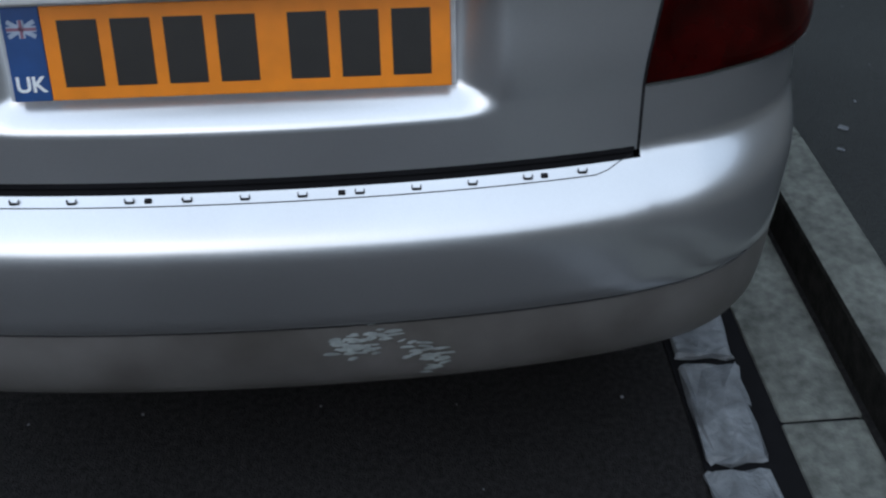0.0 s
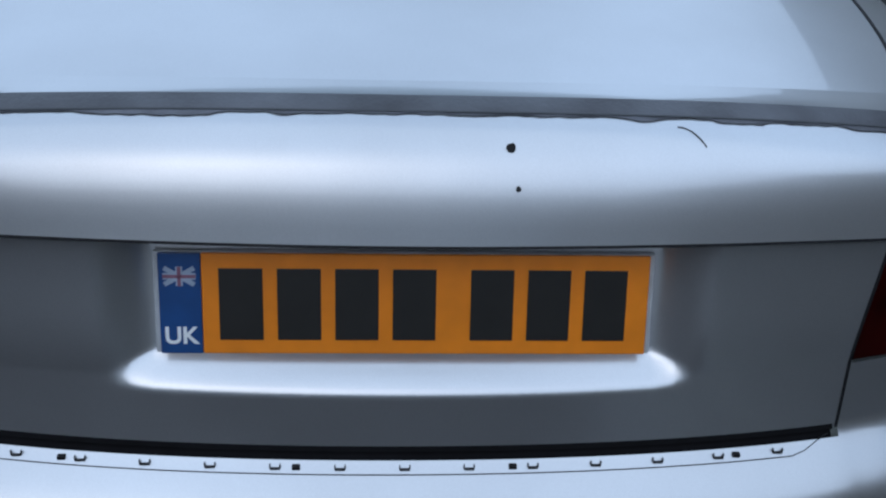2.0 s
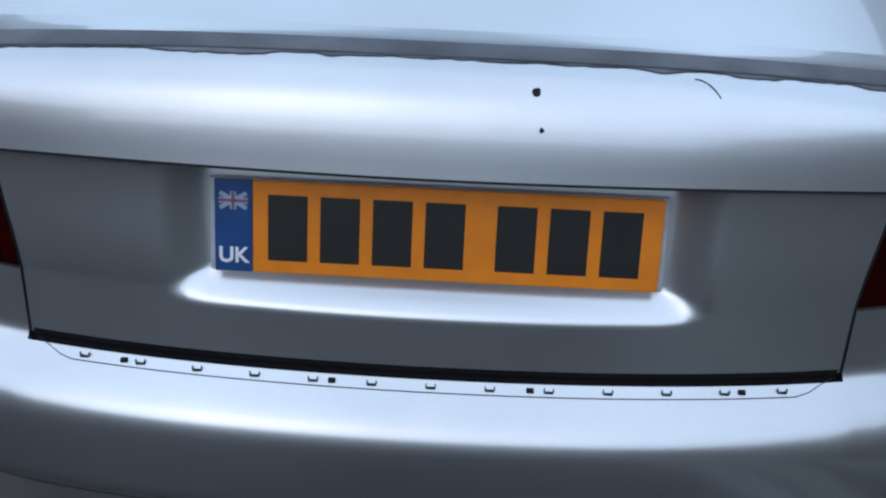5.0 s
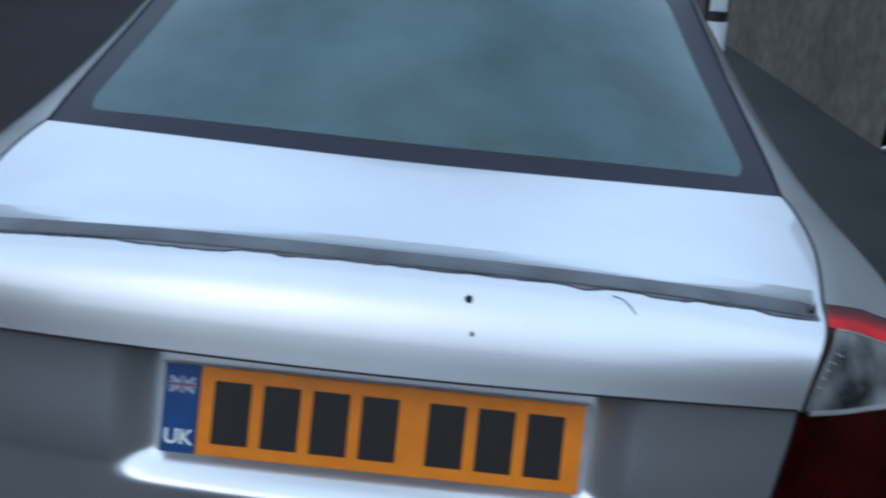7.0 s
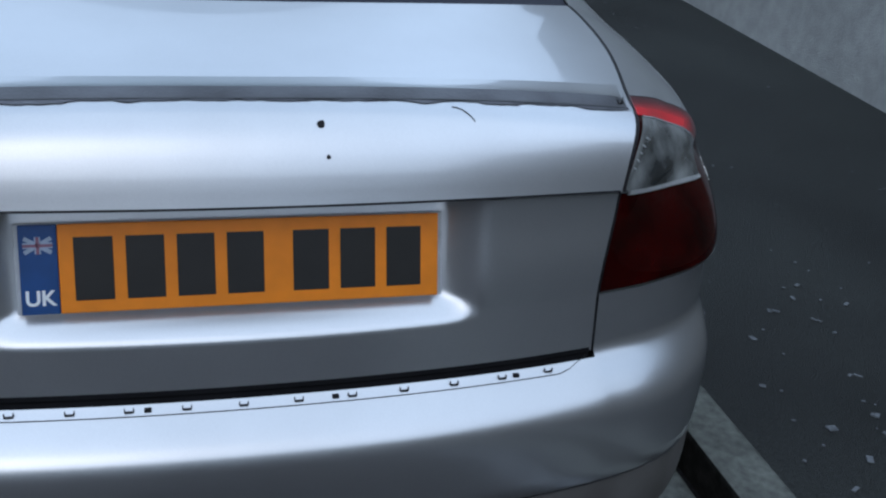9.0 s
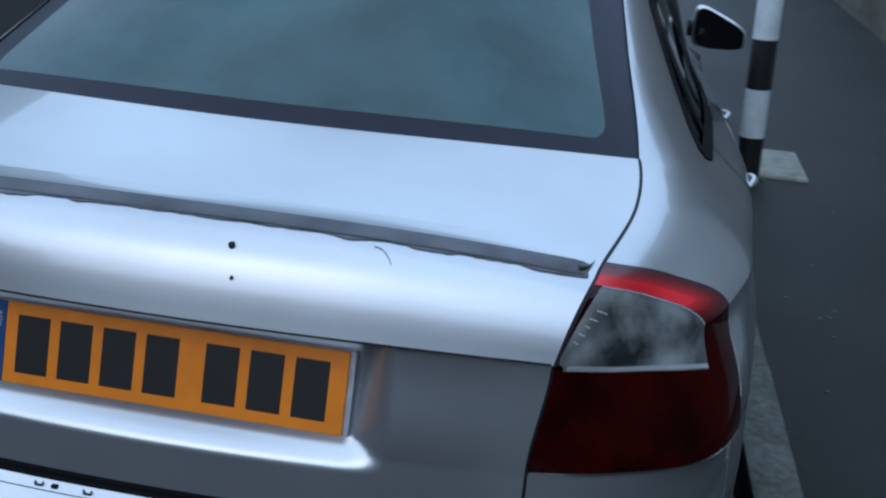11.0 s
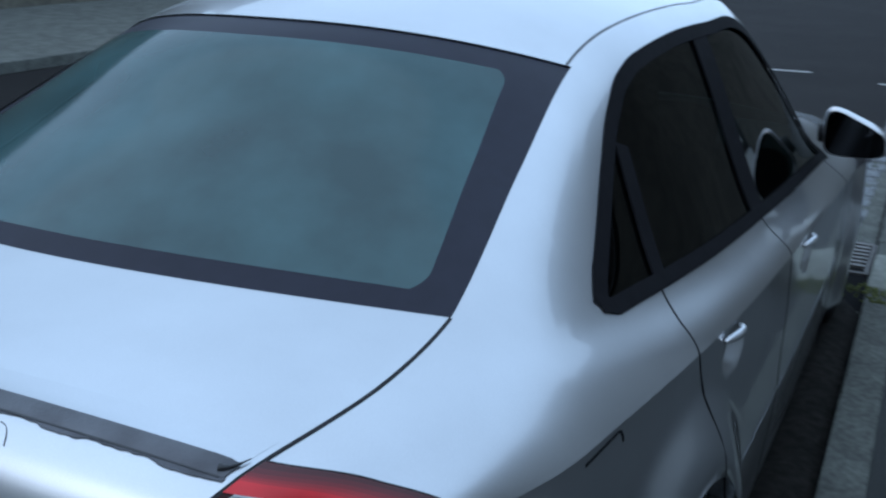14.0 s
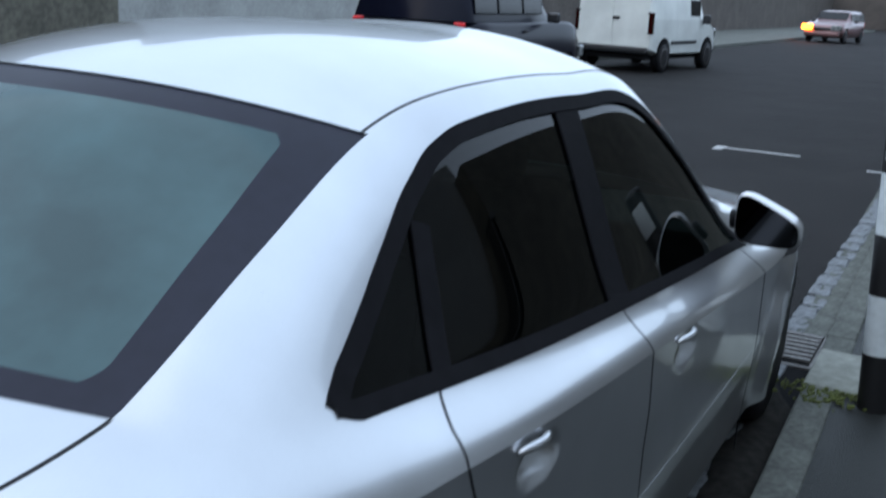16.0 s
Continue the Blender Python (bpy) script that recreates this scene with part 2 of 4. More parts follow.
HY = keyed(0.034, 0.085, 0.150, 0.220, 0.315, 0.45, 0.62, 0.85, 1.10, 1.40, 1.90, 2.35, 2.85, 3.40, 4.00, 4.24)
HZ = keyed(0.884, 0.886, 0.890, 0.893, 0.893, 0.885, 0.874, 0.862, 0.845, 0.822, 0.783, 0.746, 0.705, 0.68, 0.64, 0.60)
# plan of the lower body from the boot's edge round the corner to the nose
PX = keyed(0.503, 0.593, 0.674, 0.740, 0.781, 0.805, 0.823, 0.842, 0.857, 0.866, 0.872, 0.872, 0.870, 0.860, 0.77, 0.65)
PY = keyed(0.016, 0.040, 0.080, 0.147, 0.265, 0.42, 0.62, 0.85, 1.10, 1.40, 1.90, 2.35, 2.85, 3.40, 4.02, 4.30)
TAIL = [(0.735, 0.0), (0.66, -0.010), (0.645, -0.012), (0.642, -0.019), (0.636, -0.028), (0.629, -0.040), (0.615, -0.063), (0.603, -0.076), (0.592, -0.083), (0.577, -0.087), (0.52, -0.088),
        (0.47, -0.085), (0.455, -0.077), (0.41, -0.079), (0.36, -0.072), (0.325, -0.058), (0.305, -0.035), (0.295, 0.0), (0.2, 0.0)]


def centripetal(p, t):
    """Point between p[1] and p[2] of a curve through four points."""
    k = [0.0]
    for a, b in zip(p, p[1:]):
        k.append(k[-1] + max(1e-5, (b - a).length) ** 0.5)
    t = k[1] + t * (k[2] - k[1])
    a1 = p[0].lerp(p[1], (t - k[0]) / (k[1] - k[0]))
    a2 = p[1].lerp(p[2], (t - k[1]) / (k[2] - k[1]))
    a3 = p[2].lerp(p[3], (t - k[2]) / (k[3] - k[2]))
    b1 = a1.lerp(a2, (t - k[0]) / (k[2] - k[0]))
    b2 = a2.lerp(a3, (t - k[1]) / (k[3] - k[1]))
    return b1.lerp(b2, (t - k[1]) / (k[2] - k[1]))


def upper(u, s):
    """The body above the shoulder: u 0 centre, 1 rail, 2 belt, 3 shoulder; s along the car."""
    sg, u = (-1 if u < 0 else 1), abs(u)
    rail = Vector((RX(s), RY(s), RZ(s)))
    cy, cz = CY(s), CZ(s)

    def inner(v):
        return Vector((rail.x * v, cy + (rail.y - cy) * v * v, cz + (rail.z - cz) * abs(v) ** 2.4))
    if u <= 1:
        p = inner(u)
    else:
        belt = Vector((BX(s), BY(s), BZ(s)))
        sh = Vector((HX(s), HY(s), HZ(s)))
        low = sh + Vector((0.012, 0, -0.08))
        p = centripetal((inner(0.8), rail, belt, sh), u - 1) if u <= 2 else centripetal((rail, belt, sh, low), u - 2)
    p.x *= sg
    return p


AXLES = (0.87, 3.52)


def cut_arches(bm):
    """Opens the round wheel arches in a flank."""
    for cy in AXLES:
        for v in bm.verts:
            d = Vector((0, v.co.y - cy, v.co.z - 0.31))
            if abs(d.length - 0.330) < 0.014:
                d = d.normalized() * 0.330
                v.co.y, v.co.z = cy + d.y, 0.31 + d.z
        kill = [f for f in bm.faces if math.hypot(f.calc_center_median().y - cy, f.calc_center_median().z - 0.31) < 0.328]
        bmesh.ops.delete(bm, geom=kill, context="FACES")


def lower(a, z):
    """The body below: a 0 to 1 across the boot's face, then 1 + s round the corner and along the side; z the height."""
    sg, a = (-1 if a < 0 else 1), abs(a)
    if a <= 1:
        top = upper(a, 0)
        top.y += 0.006
        base = Vector((0.503 * a, -0.022 + 0.038 * (0.8 * a * a + 0.2 * a**4), 0))
        f = 1.0
    else:
        s = a - 1
        top = Vector((HX(s), HY(s), HZ(s)))
        base = Vector((PX(s), PY(s), 0))
        f = 1 - 0.8 * smooth01((s - 1.0) / 5.5)
    g = smooth01((top.z - z) / 0.15)
    w = 1 - 0.03 * smooth01((0.5 - z) / 0.35) * smooth01((a - 4) / 3)
    x = top.x + (base.x * w - top.x) * g
    y = top.y + (base.y - top.y) * g
    e = table(TAIL, z) if z < 0.735 else 0.0
    x += 0.014 * smooth01((z - 0.715) / 0.025) * smooth01((top.z - z) / 0.09) * smooth01((a - 2.2) / 1.2) * smooth01((6.2 - a) / 1.2)
    y += e * f
    for cy in AXLES:
        d = math.hypot(y - cy, z - 0.31)
        x += 0.036 * (1 - smooth01((d - 0.35) / 0.14)) * smooth01((a - 4.6) / 1.3)
    return Vector((sg * x, y, min(z, top.z)))


CORE = Vector((0, 1.9, 0.55))


def outward(fn, a, b, lift):
    """fn(a, b), moved off the surface by lift."""
    p = fn(a, b)
    h = 0.01
    n = (fn(a + h, b) - fn(a - h, b)).cross(fn(a, b + h) - fn(a, b - h)).normalized()
    if n.dot(p - CORE) < 0:
        n = -n
    return p + n * lift


def sheet_into(bm, fn, us, vs, lift=0.0, rim=0.012):
    """A grid over a surface, turned outwards, with its rim folded in."""
    rows = [[fn(u, v) if not lift else outward(fn, u, v, lift) for v in vs] for u in us]
    vv = [[bm.verts.new(p) for p in r] for r in rows]
    score, fs = 0, []
    for i in range(len(us) - 1):
        for j in range(len(vs) - 1):
            q = (vv[i][j], vv[i + 1][j], vv[i + 1][j + 1], vv[i][j + 1])
            n = (q[2].co - q[0].co).cross(q[3].co - q[1].co)
            if n.length < 1e-9:
                continue
            c = (q[0].co + q[2].co) / 2
            score += n.dot(c - CORE)
            fs.append(q)
    for q in fs:
        bm.faces.new(q if score > 0 else tuple(reversed(q)))
    if rim:
        loop = [vv[i][0] for i in range(len(us))] + [vv[-1][j] for j in range(1, len(vs))] + [vv[i][-1] for i in range(len(us) - 2, -1, -1)] + [vv[0][j] for j in range(len(vs) - 2, 0, -1)]
        out = [bm.verts.new(v.co) for v in loop]
        inn = [bm.verts.new(v.co + (CORE - v.co).normalized() * rim) for v in loop]
        for k in range(len(loop)):
            k2 = (k + 1) % len(loop)
            bm.faces.new((out[k], out[k2], inn[k2], inn[k]))


def sheet(fn, us, vs, lift=0.0, rim=0.012):
    bm = bmesh.new()
    sheet_into(bm, fn, us, vs, lift, rim)
    return bm


def ribbon(fn, line, width, lift=0.0008):
    """A narrow strip that follows (a, b) pairs on a surface: a shut line, a seal."""
    bm = bmesh.new()
    pts = [outward(fn, a, b, lift) for a, b in line]
    prev = None
    for i, p in enumerate(pts):
        d = (pts[min(i + 1, len(pts) - 1)] - pts[max(i - 1, 0)]).normalized()
        n = (outward(fn, *line[i], 0.05) - p).normalized()
        side = d.cross(n).normalized() * width / 2
        row = [bm.verts.new(q) for q in (p + side - n * 0.004, p + side, p - side, p - side - n * 0.004)]
        if prev:
            for k in range(3):
                bm.faces.new((prev[k], prev[k + 1], row[k + 1], row[k]))
        prev = row
    FLAT.add(id(bm))
    for f in bm.faces:
        f.normal_update()
        if f.normal.dot(f.calc_center_median() - CORE) < 0:
            f.normal_flip()
    return bm


# ---- ground ----
bm = bmesh.new()
g = 400
vs = [bm.verts.new(p) for p in ((-g, -g, 0), (g, -g, 0), (g, g, 0), (-g, g, 0))]
bm.faces.new(vs)
ground = tagged(part("ground", bm, ASPHALT, smooth=False), "dark worn asphalt road surface with fine grit", "road", kind="structure")
bm = box((3.57, 12, 0.045), (5.06, 80, 0.09))
tagged(part("pavement", bm, FOOTWAY, smooth=False), "dark grey asphalt footway behind the kerb", "pavement", kind="structure")


# ---- the silver saloon ----
car = thing("car", "silver four-door saloon with dirty paint, parked at the kerb", "car")
DECK_U = span(-1, 1, 40)


def recessed(a, z):
    """The boot's lower face with the hollow for the number plate."""
    p = lower(a, z)
    x = abs(p.x)
    back = 0.016 + (z - 0.745) * 0.34
    k = min(smooth01((0.328 - x) / 0.062), 1.0) * smooth01((z - 0.715) / 0.034)
    p.y += max(0.0, back - p.y) * k
    return p


boot = part("boot_lid", sheet(upper, DECK_U, [0.0, 0.12, 0.3, 0.6, 1, 1.4, 1.8, 2.2, 2.6, 3, 3.4, 3.8, 4.3, 4.8, 5.3, 5.7, 5.98]), PAINT, car, "silver painted boot lid with stone chips")
zs = [0.8865, 0.88, 0.87, 0.85, 0.83, 0.81, 0.79, 0.77, 0.755, 0.748, 0.744, 0.740, 0.736, 0.732, 0.728, 0.724, 0.72, 0.715, 0.71, 0.705, 0.70, 0.685, 0.67, 0.655, 0.648]
us = sorted(set(span(-0.992, 0.992, 44) + [sg * x / 0.503 for sg in (-1, 1) for x in (0.262, 0.269, 0.275, 0.283, 0.290, 0.297, 0.304, 0.311, 0.318, 0.326)]))
part("boot_face", sheet(recessed, us, zs, rim=0), PAINT, car, "silver boot face with the hollow for the plate")
part("seam", ribbon(upper, [(u, 0.02) for u in span(-0.99, 0.99, 40)], 0.003), BLACK, boot, "dark crease under the boot edge")

# bumper: below the boot and round both corners up to the lamps
zb = [0.641, 0.637, 0.633, 0.629, 0.626, 0.62, 0.61, 0.60, 0.588, 0.575, 0.55, 0.52, 0.49, 0.47, 0.462, 0.455, 0.43, 0.40, 0.37, 0.35, 0.335, 0.32, 0.305, 0.295]
high, low = [z for z in zb if z > 0.4549], [z for z in zb if z < 0.4551]
bm = sheet(lower, span(-1.0, 1.0, 40), high, rim=0.0)
for sg in (-1, 1):
    sheet_into(bm, lower, [sg * a for a in span(1.0, 7.04, 60)], [0.736, 0.72, 0.70, 0.68, 0.66, 0.648] + high, rim=0.0)
bmesh.ops.remove_doubles(bm, verts=bm.verts, dist=0.0004)
cut_arches(bm)
bumper = part("rear_bumper", bm, PAINT, car, "silver rear bumper with missing trim strip")
bm = sheet(lower, span(-7.04, 7.04, 150), low, rim=0.0)
cut_arches(bm)
part("lower_valance", bm, GRIMY, bumper, "grimy lower bumper with road dirt")
part("gap", sheet(lower, span(-0.985, 0.985, 40), [0.650, 0.6405], lift=-0.004, rim=0), DARK, bumper, "dark gap under the boot lid")
lip = [(a, 0.6505) for a in span(-0.985, 0.985, 40)]
part("seal", ribbon(lower, lip, 0.0075, 0.001), DARK, bumper, "black boot seal")
# thin moulding line and clip marks where the trim strip is missing
part("moulding_line", ribbon(lower, [(a, 0.6325 + 0.011 * smooth01((abs(a) - 0.88) / 0.10)) for a in span(-0.975, 0.975, 60)], 0.0011), BLACK, bumper)
for k in range(13):
    a = (-0.425 + 0.0708 * k) / 0.503
    c = outward(lower, a, 0.6355, 0.001)
    bm = bmesh.new()
    add_box(bm, c, (0.011, 0.003, 0.0013))
    add_box(bm, c + Vector((-0.0055, 0.0015, 0.002)), (0.0013, 0.003, 0.0045))
    add_box(bm, c + Vector((0.0055, 0.0015, 0.002)), (0.0013, 0.003, 0.0045))
    part("clip", bm, PLASTIC, bumper, "small dark clip mark", False)
for x in (-0.375, -0.119, 0.119, 0.375):
    part("clip_hole", box(outward(lower, x / 0.503, 0.6365, 0.0005), (0.009, 0.006, 0.005), 0.001), BLACK, bumper, "square black clip hole", False)
part("lower_seam", ribbon(lower, [(a, 0.458 + 0.012 * smooth01((abs(a) - 1) / 2)) for a in span(-3.0, 3.0, 70)], 0.004), PLASTIC, bumper)
rnd = random.Random(11)
bm = bmesh.new()
for k in range(70):
    cx, cz = rnd.choice(((0.115, 0.425), (0.12, 0.412), (0.165, 0.435), (0.20, 0.412), (0.232, 0.39), (0.228, 0.365)))
    x, z = rnd.gauss(cx, 0.012), rnd.gauss(cz, 0.007)
    w, h, sl = rnd.uniform(0.006, 0.014), rnd.uniform(0.0018, 0.0045), rnd.uniform(-0.002, 0.002)
    q = [outward(lower, (x + dx * w) / 0.503, z + dz * h + dx * sl, 0.0012 + 0.00001 * k) for dx, dz in ((-1, -0.4), (-0.2, -1), (1, -0.3), (0.8, 0.6), (0, 1), (-0.7, 0.7))]
    bm.faces.new([bm.verts.new(p) for p in q])
for f in bm.faces:
    f.normal_update()
    if f.normal.y > 0:
        f.normal_flip()
tagged(part("scuff", bm, SCUFF, bumper, "pale scraped scuff marks", False), kind="stuff")

def ragged(u, k):
    """The smear of old adhesive under the lip, with a torn edge."""
    lo = 3.02 + 0.03 * noise.noise(Vector((u * 11, 0.3, 0))) + 0.06 * noise.noise(Vector((u * 45, 1.3, 0))) - 0.12 * smooth01(noise.noise(Vector((u * 9, 4.3, 0))) * 3)
    return upper(u, lo + (3.2 - lo) * k)


# lip spoiler along the boot's edge, the smear under it, and stone chips
def lip_top(u, k):
    e = smooth01(min(u + 0.968, 0.978 - u) / 0.03)
    return outward(upper, u, 4.25 - 0.42 * k, 0.0002 + 0.0058 * e * k)


def lip_face(u, k):
    e = smooth01(min(u + 0.968, 0.978 - u) / 0.03)
    return outward(upper, u, 3.14 + 0.69 * k, 0.0014 + 0.0046 * e * k)


lip_ob = part("lip_spoiler", sheet(lip_top, span(-0.968, 0.978, 90), span(0, 1, 4), rim=0.0), PAINT, boot, "silver lip spoiler along the boot edge")
part("lip_face", sheet(lip_face, span(-0.968, 0.978, 90), span(0, 1, 4), rim=0.0), LIPFACE, lip_ob, "worn rear face of the lip, its dark reflection painted in grey")
part("lip_tail", tube([outward(upper, 0.955 + 0.026 * k, 3.50 + 0.45 * k * k, 0.003) for k in span(0, 1, 8)], [0.005 - 0.0045 * k for k in span(0, 1, 8)], 8), PLASTIC, lip_ob, "loose dark end of the lip")
part("lip_joint", ribbon(upper, [(u, 3.12) for u in span(-0.955, 0.97, 90)], 0.0022, 0.0018), PLASTIC, lip_ob, "dark joint under the lip")
part("adhesive_smear", sheet(ragged, span(-0.975, 0.982, 200), span(0, 1, 4), lift=0.0011, rim=0.0), RESIDUE, boot, "dark torn adhesive under the lip")
for i, (x, s, r) in enumerate(((0.100, 2.0, 0.0047), (0.110, 1.02, 0.0028))):
    rnd = random.Random(i + 5)
    bm = bmesh.new()
    c = outward(upper, x / 0.54, s, 0.0012)
    ring = [c + Vector((r * math.cos(t) * rnd.uniform(0.6, 1.2), 0.45 * r * math.sin(t), r * math.sin(t) * rnd.uniform(0.7, 1.3))) for t in span(0, 2 * math.pi, 11)[:-1]]
    bm.faces.new([bm.verts.new(p) for p in ring])
    part("stone_chip", bm, BLACK, boot, "dark stone chip", False)

part("scratch", ribbon(upper, [(0.50 + 0.055 * k, 2.75 - 0.62 * k * k) for k in span(0, 1, 8)], 0.0008, 0.0008), PLASTIC, boot, "thin curved dark scratch")

# number plate in its hollow
tilt = Matrix.Rotation(radians(-17), 4, "X")
plate = new("number_plate")
plate.parent = car
plate.matrix_local = Matrix.Translation((0, 0.004, 0.7535)) @ tilt
part("holder", box((0, 0.006, 0.0555), (0.534, 0.006, 0.113), 0.002), material("holder_grey", (0.42, 0.44, 0.46), 0.5), plate, "pale grey plate holder", False)
part("plate_face", box((0.022, 0, 0.0555), (0.476, 0.006, 0.111), 0.0015), YELLOW, plate, "yellow reflective plate face", False)
part("plate_band", box((-0.2385, 0, 0.0555), (0.0445, 0.006, 0.111), 0.0015), BLUE, plate, "blue band with flag", False)
x = -0.200
for k in range(7):
    if k == 4:
        x += 0.022
    part("bar", box((x + 0.025, -0.0035, 0.0555), (0.046, 0.0012, 0.079), 0.0004), INK, plate, "", False)
    x += 0.061
cu = bpy.data.curves.new("country_code", "FONT")
cu.body, cu.size, cu.align_x, cu.extrude, cu.offset = "UK", 0.026, "CENTER", 0.0004, 0.0006
tmp = new("country_text", cu)
me = bpy.data.meshes.new_from_object(tmp.evaluated_get(bpy.context.evaluated_depsgraph_get()))
bpy.data.objects.remove(tmp)
code = new("country_code", me)
me.materials.clear()
me.materials.append(WHITE)
code.parent = plate
code.matrix_local = Matrix.Translation((-0.2385, -0.0036, 0.012)) @ Matrix.Rotation(radians(90), 4, "X")
bm = bmesh.new()
for rz in (-30, 30):
    add_box(bm, (-0.2385, -0.0036, 0.086), (0.036, 0.001, 0.005), rot=Matrix.Rotation(radians(rz), 4, "Y"))
add_box(bm, (-0.2385, -0.0037, 0.086), (0.034, 0.001, 0.007))
add_box(bm, (-0.2385, -0.0037, 0.086), (0.007, 0.001, 0.021))
part("flag_white", bm, FLAGWHITE, plate, "", False)
bm = bmesh.new()
add_box(bm, (-0.2385, -0.0044, 0.086), (0.034, 0.001, 0.0035))
add_box(bm, (-0.2385, -0.0044, 0.086), (0.0035, 0.001, 0.021))
part("flag_cross", bm, FLAGRED, plate, "", False)

# roof, quarters, pillars
roof = part("roof", sheet(upper, DECK_U, [8.0 + 0.1 * i for i in range(33)]), PAINT, car, "silver roof")
part("bonnet", sheet(upper, DECK_U, span(12.25, 15, 22)), PAINT, car, "silver bonnet")


def win_top(s):
    """Height, in steps of u, of the side windows' upper edge."""
    return table([(6.85, 1.93), (6.92, 1.86), (7.05, 1.76), (7.3, 1.63), (7.6, 1.49), (8.0, 1.335), (8.4, 1.24), (8.8, 1.195), (9.5, 1.17), (10.5, 1.16), (11.1, 1.165), (11.5, 1.22), (11.9, 1.44), (12.25, 2.0)], s)


def win_low(s):
    """The lower edge, rounded at the rear corner."""
    return 2.0 - 0.07 * (1 - smooth01((s - 6.85) / 0.16))


def foot(a):
    """Height of the joint between the clear and the lower red lens."""
    return 0.878 - 0.046 * (abs(a) - 1) / 3.2


def lamp_top(u):
    """Upper edge of the tail lamp, from the boot to the flank."""
    return 3.97 - 0.37 * ((abs(u) - 1) / 2) ** 1.4


def mirror_shape(sg, x, z, wide, tall):
    """Outline of a door mirror: upright at the door, low and rounded outside."""
    xx, zz = math.copysign(abs(x) ** 0.5, x), math.copysign(abs(z) ** 0.5, z)
    return Vector((sg * (0.888 + wide * xx), 0, 0.886 + tall * (1 - 0.36 * xx) * zz - 0.020 * xx))


def clear_top(u):
    """Joint between the clear lens and the red one over it."""
    return 2.70 + 0.14 * math.sin(math.pi * (abs(u) - 1) / 2.3)


LAMP_END = 4.58
S_WIN = sorted(set(span(6.85, 7.15, 10) + span(7.15, 12.25, 51)))
for sg in (-1, 1):
    q = bmesh.new()
    # rear quarter behind the window, the rail over it and the shoulder under it
    sheet_into(q, lambda u, f: upper(sg * u, lamp_top(u) + 0.03 + f * (6.85 - lamp_top(u) - 0.03)), span(1.0, 3.0, 28), span(0, 1, 28), rim=0)
    sheet_into(q, lambda f, s: upper(sg * (1.0 + f * (win_top(s) - 1.0)), s), span(0, 1, 14), S_WIN, rim=0)
    sheet_into(q, lambda f, s: upper(sg * (win_low(s) + f * (3.0 - win_low(s))), s), span(0, 1, 14), S_WIN, rim=0)
    sheet_into(q, upper, [sg * u for u in span(1.0, 3.0, 28)], span(12.25, 15, 20), rim=0)
    bmesh.ops.remove_doubles(q, verts=q.verts, dist=0.0003)
    side = part("side_upper", q, PAINT, car, "silver quarter panel and roof rail")
    # lower side with wheel arches
    q = bmesh.new()
    sheet_into(q, lambda a, d: lower(sg * a, HZ(a - 1) - (HZ(a - 1) - 0.21) * d / 0.65), span(LAMP_END + 0.02, 16.0, 270), [0.65 * i / 60 for i in range(61)], rim=0)
    for v in q.verts:
        for cy, cz in ((1.165, 0.783), (2.015, 0.722)):
            k = ((v.co.y - cy) / 0.075) ** 2 + ((v.co.z - cz) / 0.036) ** 2
            if k < 1:
                v.co.x -= sg * 0.032 * (1 - k) ** 0.6
    cut_arches(q)
    # behind the lamps the bumper meets the quarter
    kill = [f for f in q.faces if f.calc_center_median().y < 0.62 and f.calc_center_median().z < 0.735]
    bmesh.ops.delete(q, geom=kill, context="FACES")
    part("side_lower", q, PAINT, car, "silver doors and sills")
    # tail lamp: red top, clear middle, red foot
    lamp = new("tail_lamp")
    lamp.parent = car
    lamp["label"] = "red and clear tail lamp cluster"
    def band(f0, f1, u0, u1):
        """Strip of the upper lens between two shares of its height."""
        return sheet(lambda u, f: upper(sg * u, clear_top(u) + (lamp_top(u) - clear_top(u)) * f), span(u0, u1, 20), span(f0, f1, 3), lift=0.002, rim=0.003)
    # reds darken in steps to the top and flank, painting the lens's shading
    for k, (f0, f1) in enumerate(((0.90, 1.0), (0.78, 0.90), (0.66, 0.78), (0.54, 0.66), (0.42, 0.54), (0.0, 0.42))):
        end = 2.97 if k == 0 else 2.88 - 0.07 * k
        part("lens_top", band(f0, f1, 1.02, end), TOP_REDS[k], lamp, "bright red upper lens" if k > 3 else "upper edge of the lens, its dimming painted in darker reds")
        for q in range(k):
            part("lens_top", band(f0, f1, end + (2.97 - end) * q / k, end + (2.97 - end) * (q + 1) / k), TOP_REDS[k - 1 - q], lamp, "upper edge of the lens, its dimming painted in darker reds")
    bm = sheet(lambda u, k: upper(sg * u, 0.05 + (clear_top(u) - 0.10) * k), span(1.13, 3.0, 16), span(0, 1, 14), lift=0.001, rim=0)
    sheet_into(bm, lambda a, k: lower(a, foot(a) + (HZ(abs(a) - 1) - foot(a)) * k), [sg * (1.05 + (clear_top(3) - 0.10) * k) for k in span(0, 1, 14)], span(0, 1, 6), lift=0.001, rim=0)
    bmesh.ops.remove_doubles(bm, verts=bm.verts, dist=0.004)
    part("lens_clear", bm, CLEAR, lamp, "clear reversing lens with ribs")
    bm = bmesh.new()
    sheet_into(bm, upper, [sg * u for u in span(1.01, 1.13, 3)], span(0.0, 2.75, 12), lift=0.001, rim=0)
    sheet_into(bm, lambda a, k: lower(a, foot(a) + (HZ(abs(a) - 1) - foot(a)) * k), [sg * a for a in span(0.95 + clear_top(3), LAMP_END, 8)], span(0, 1, 6), lift=0.001, rim=0)
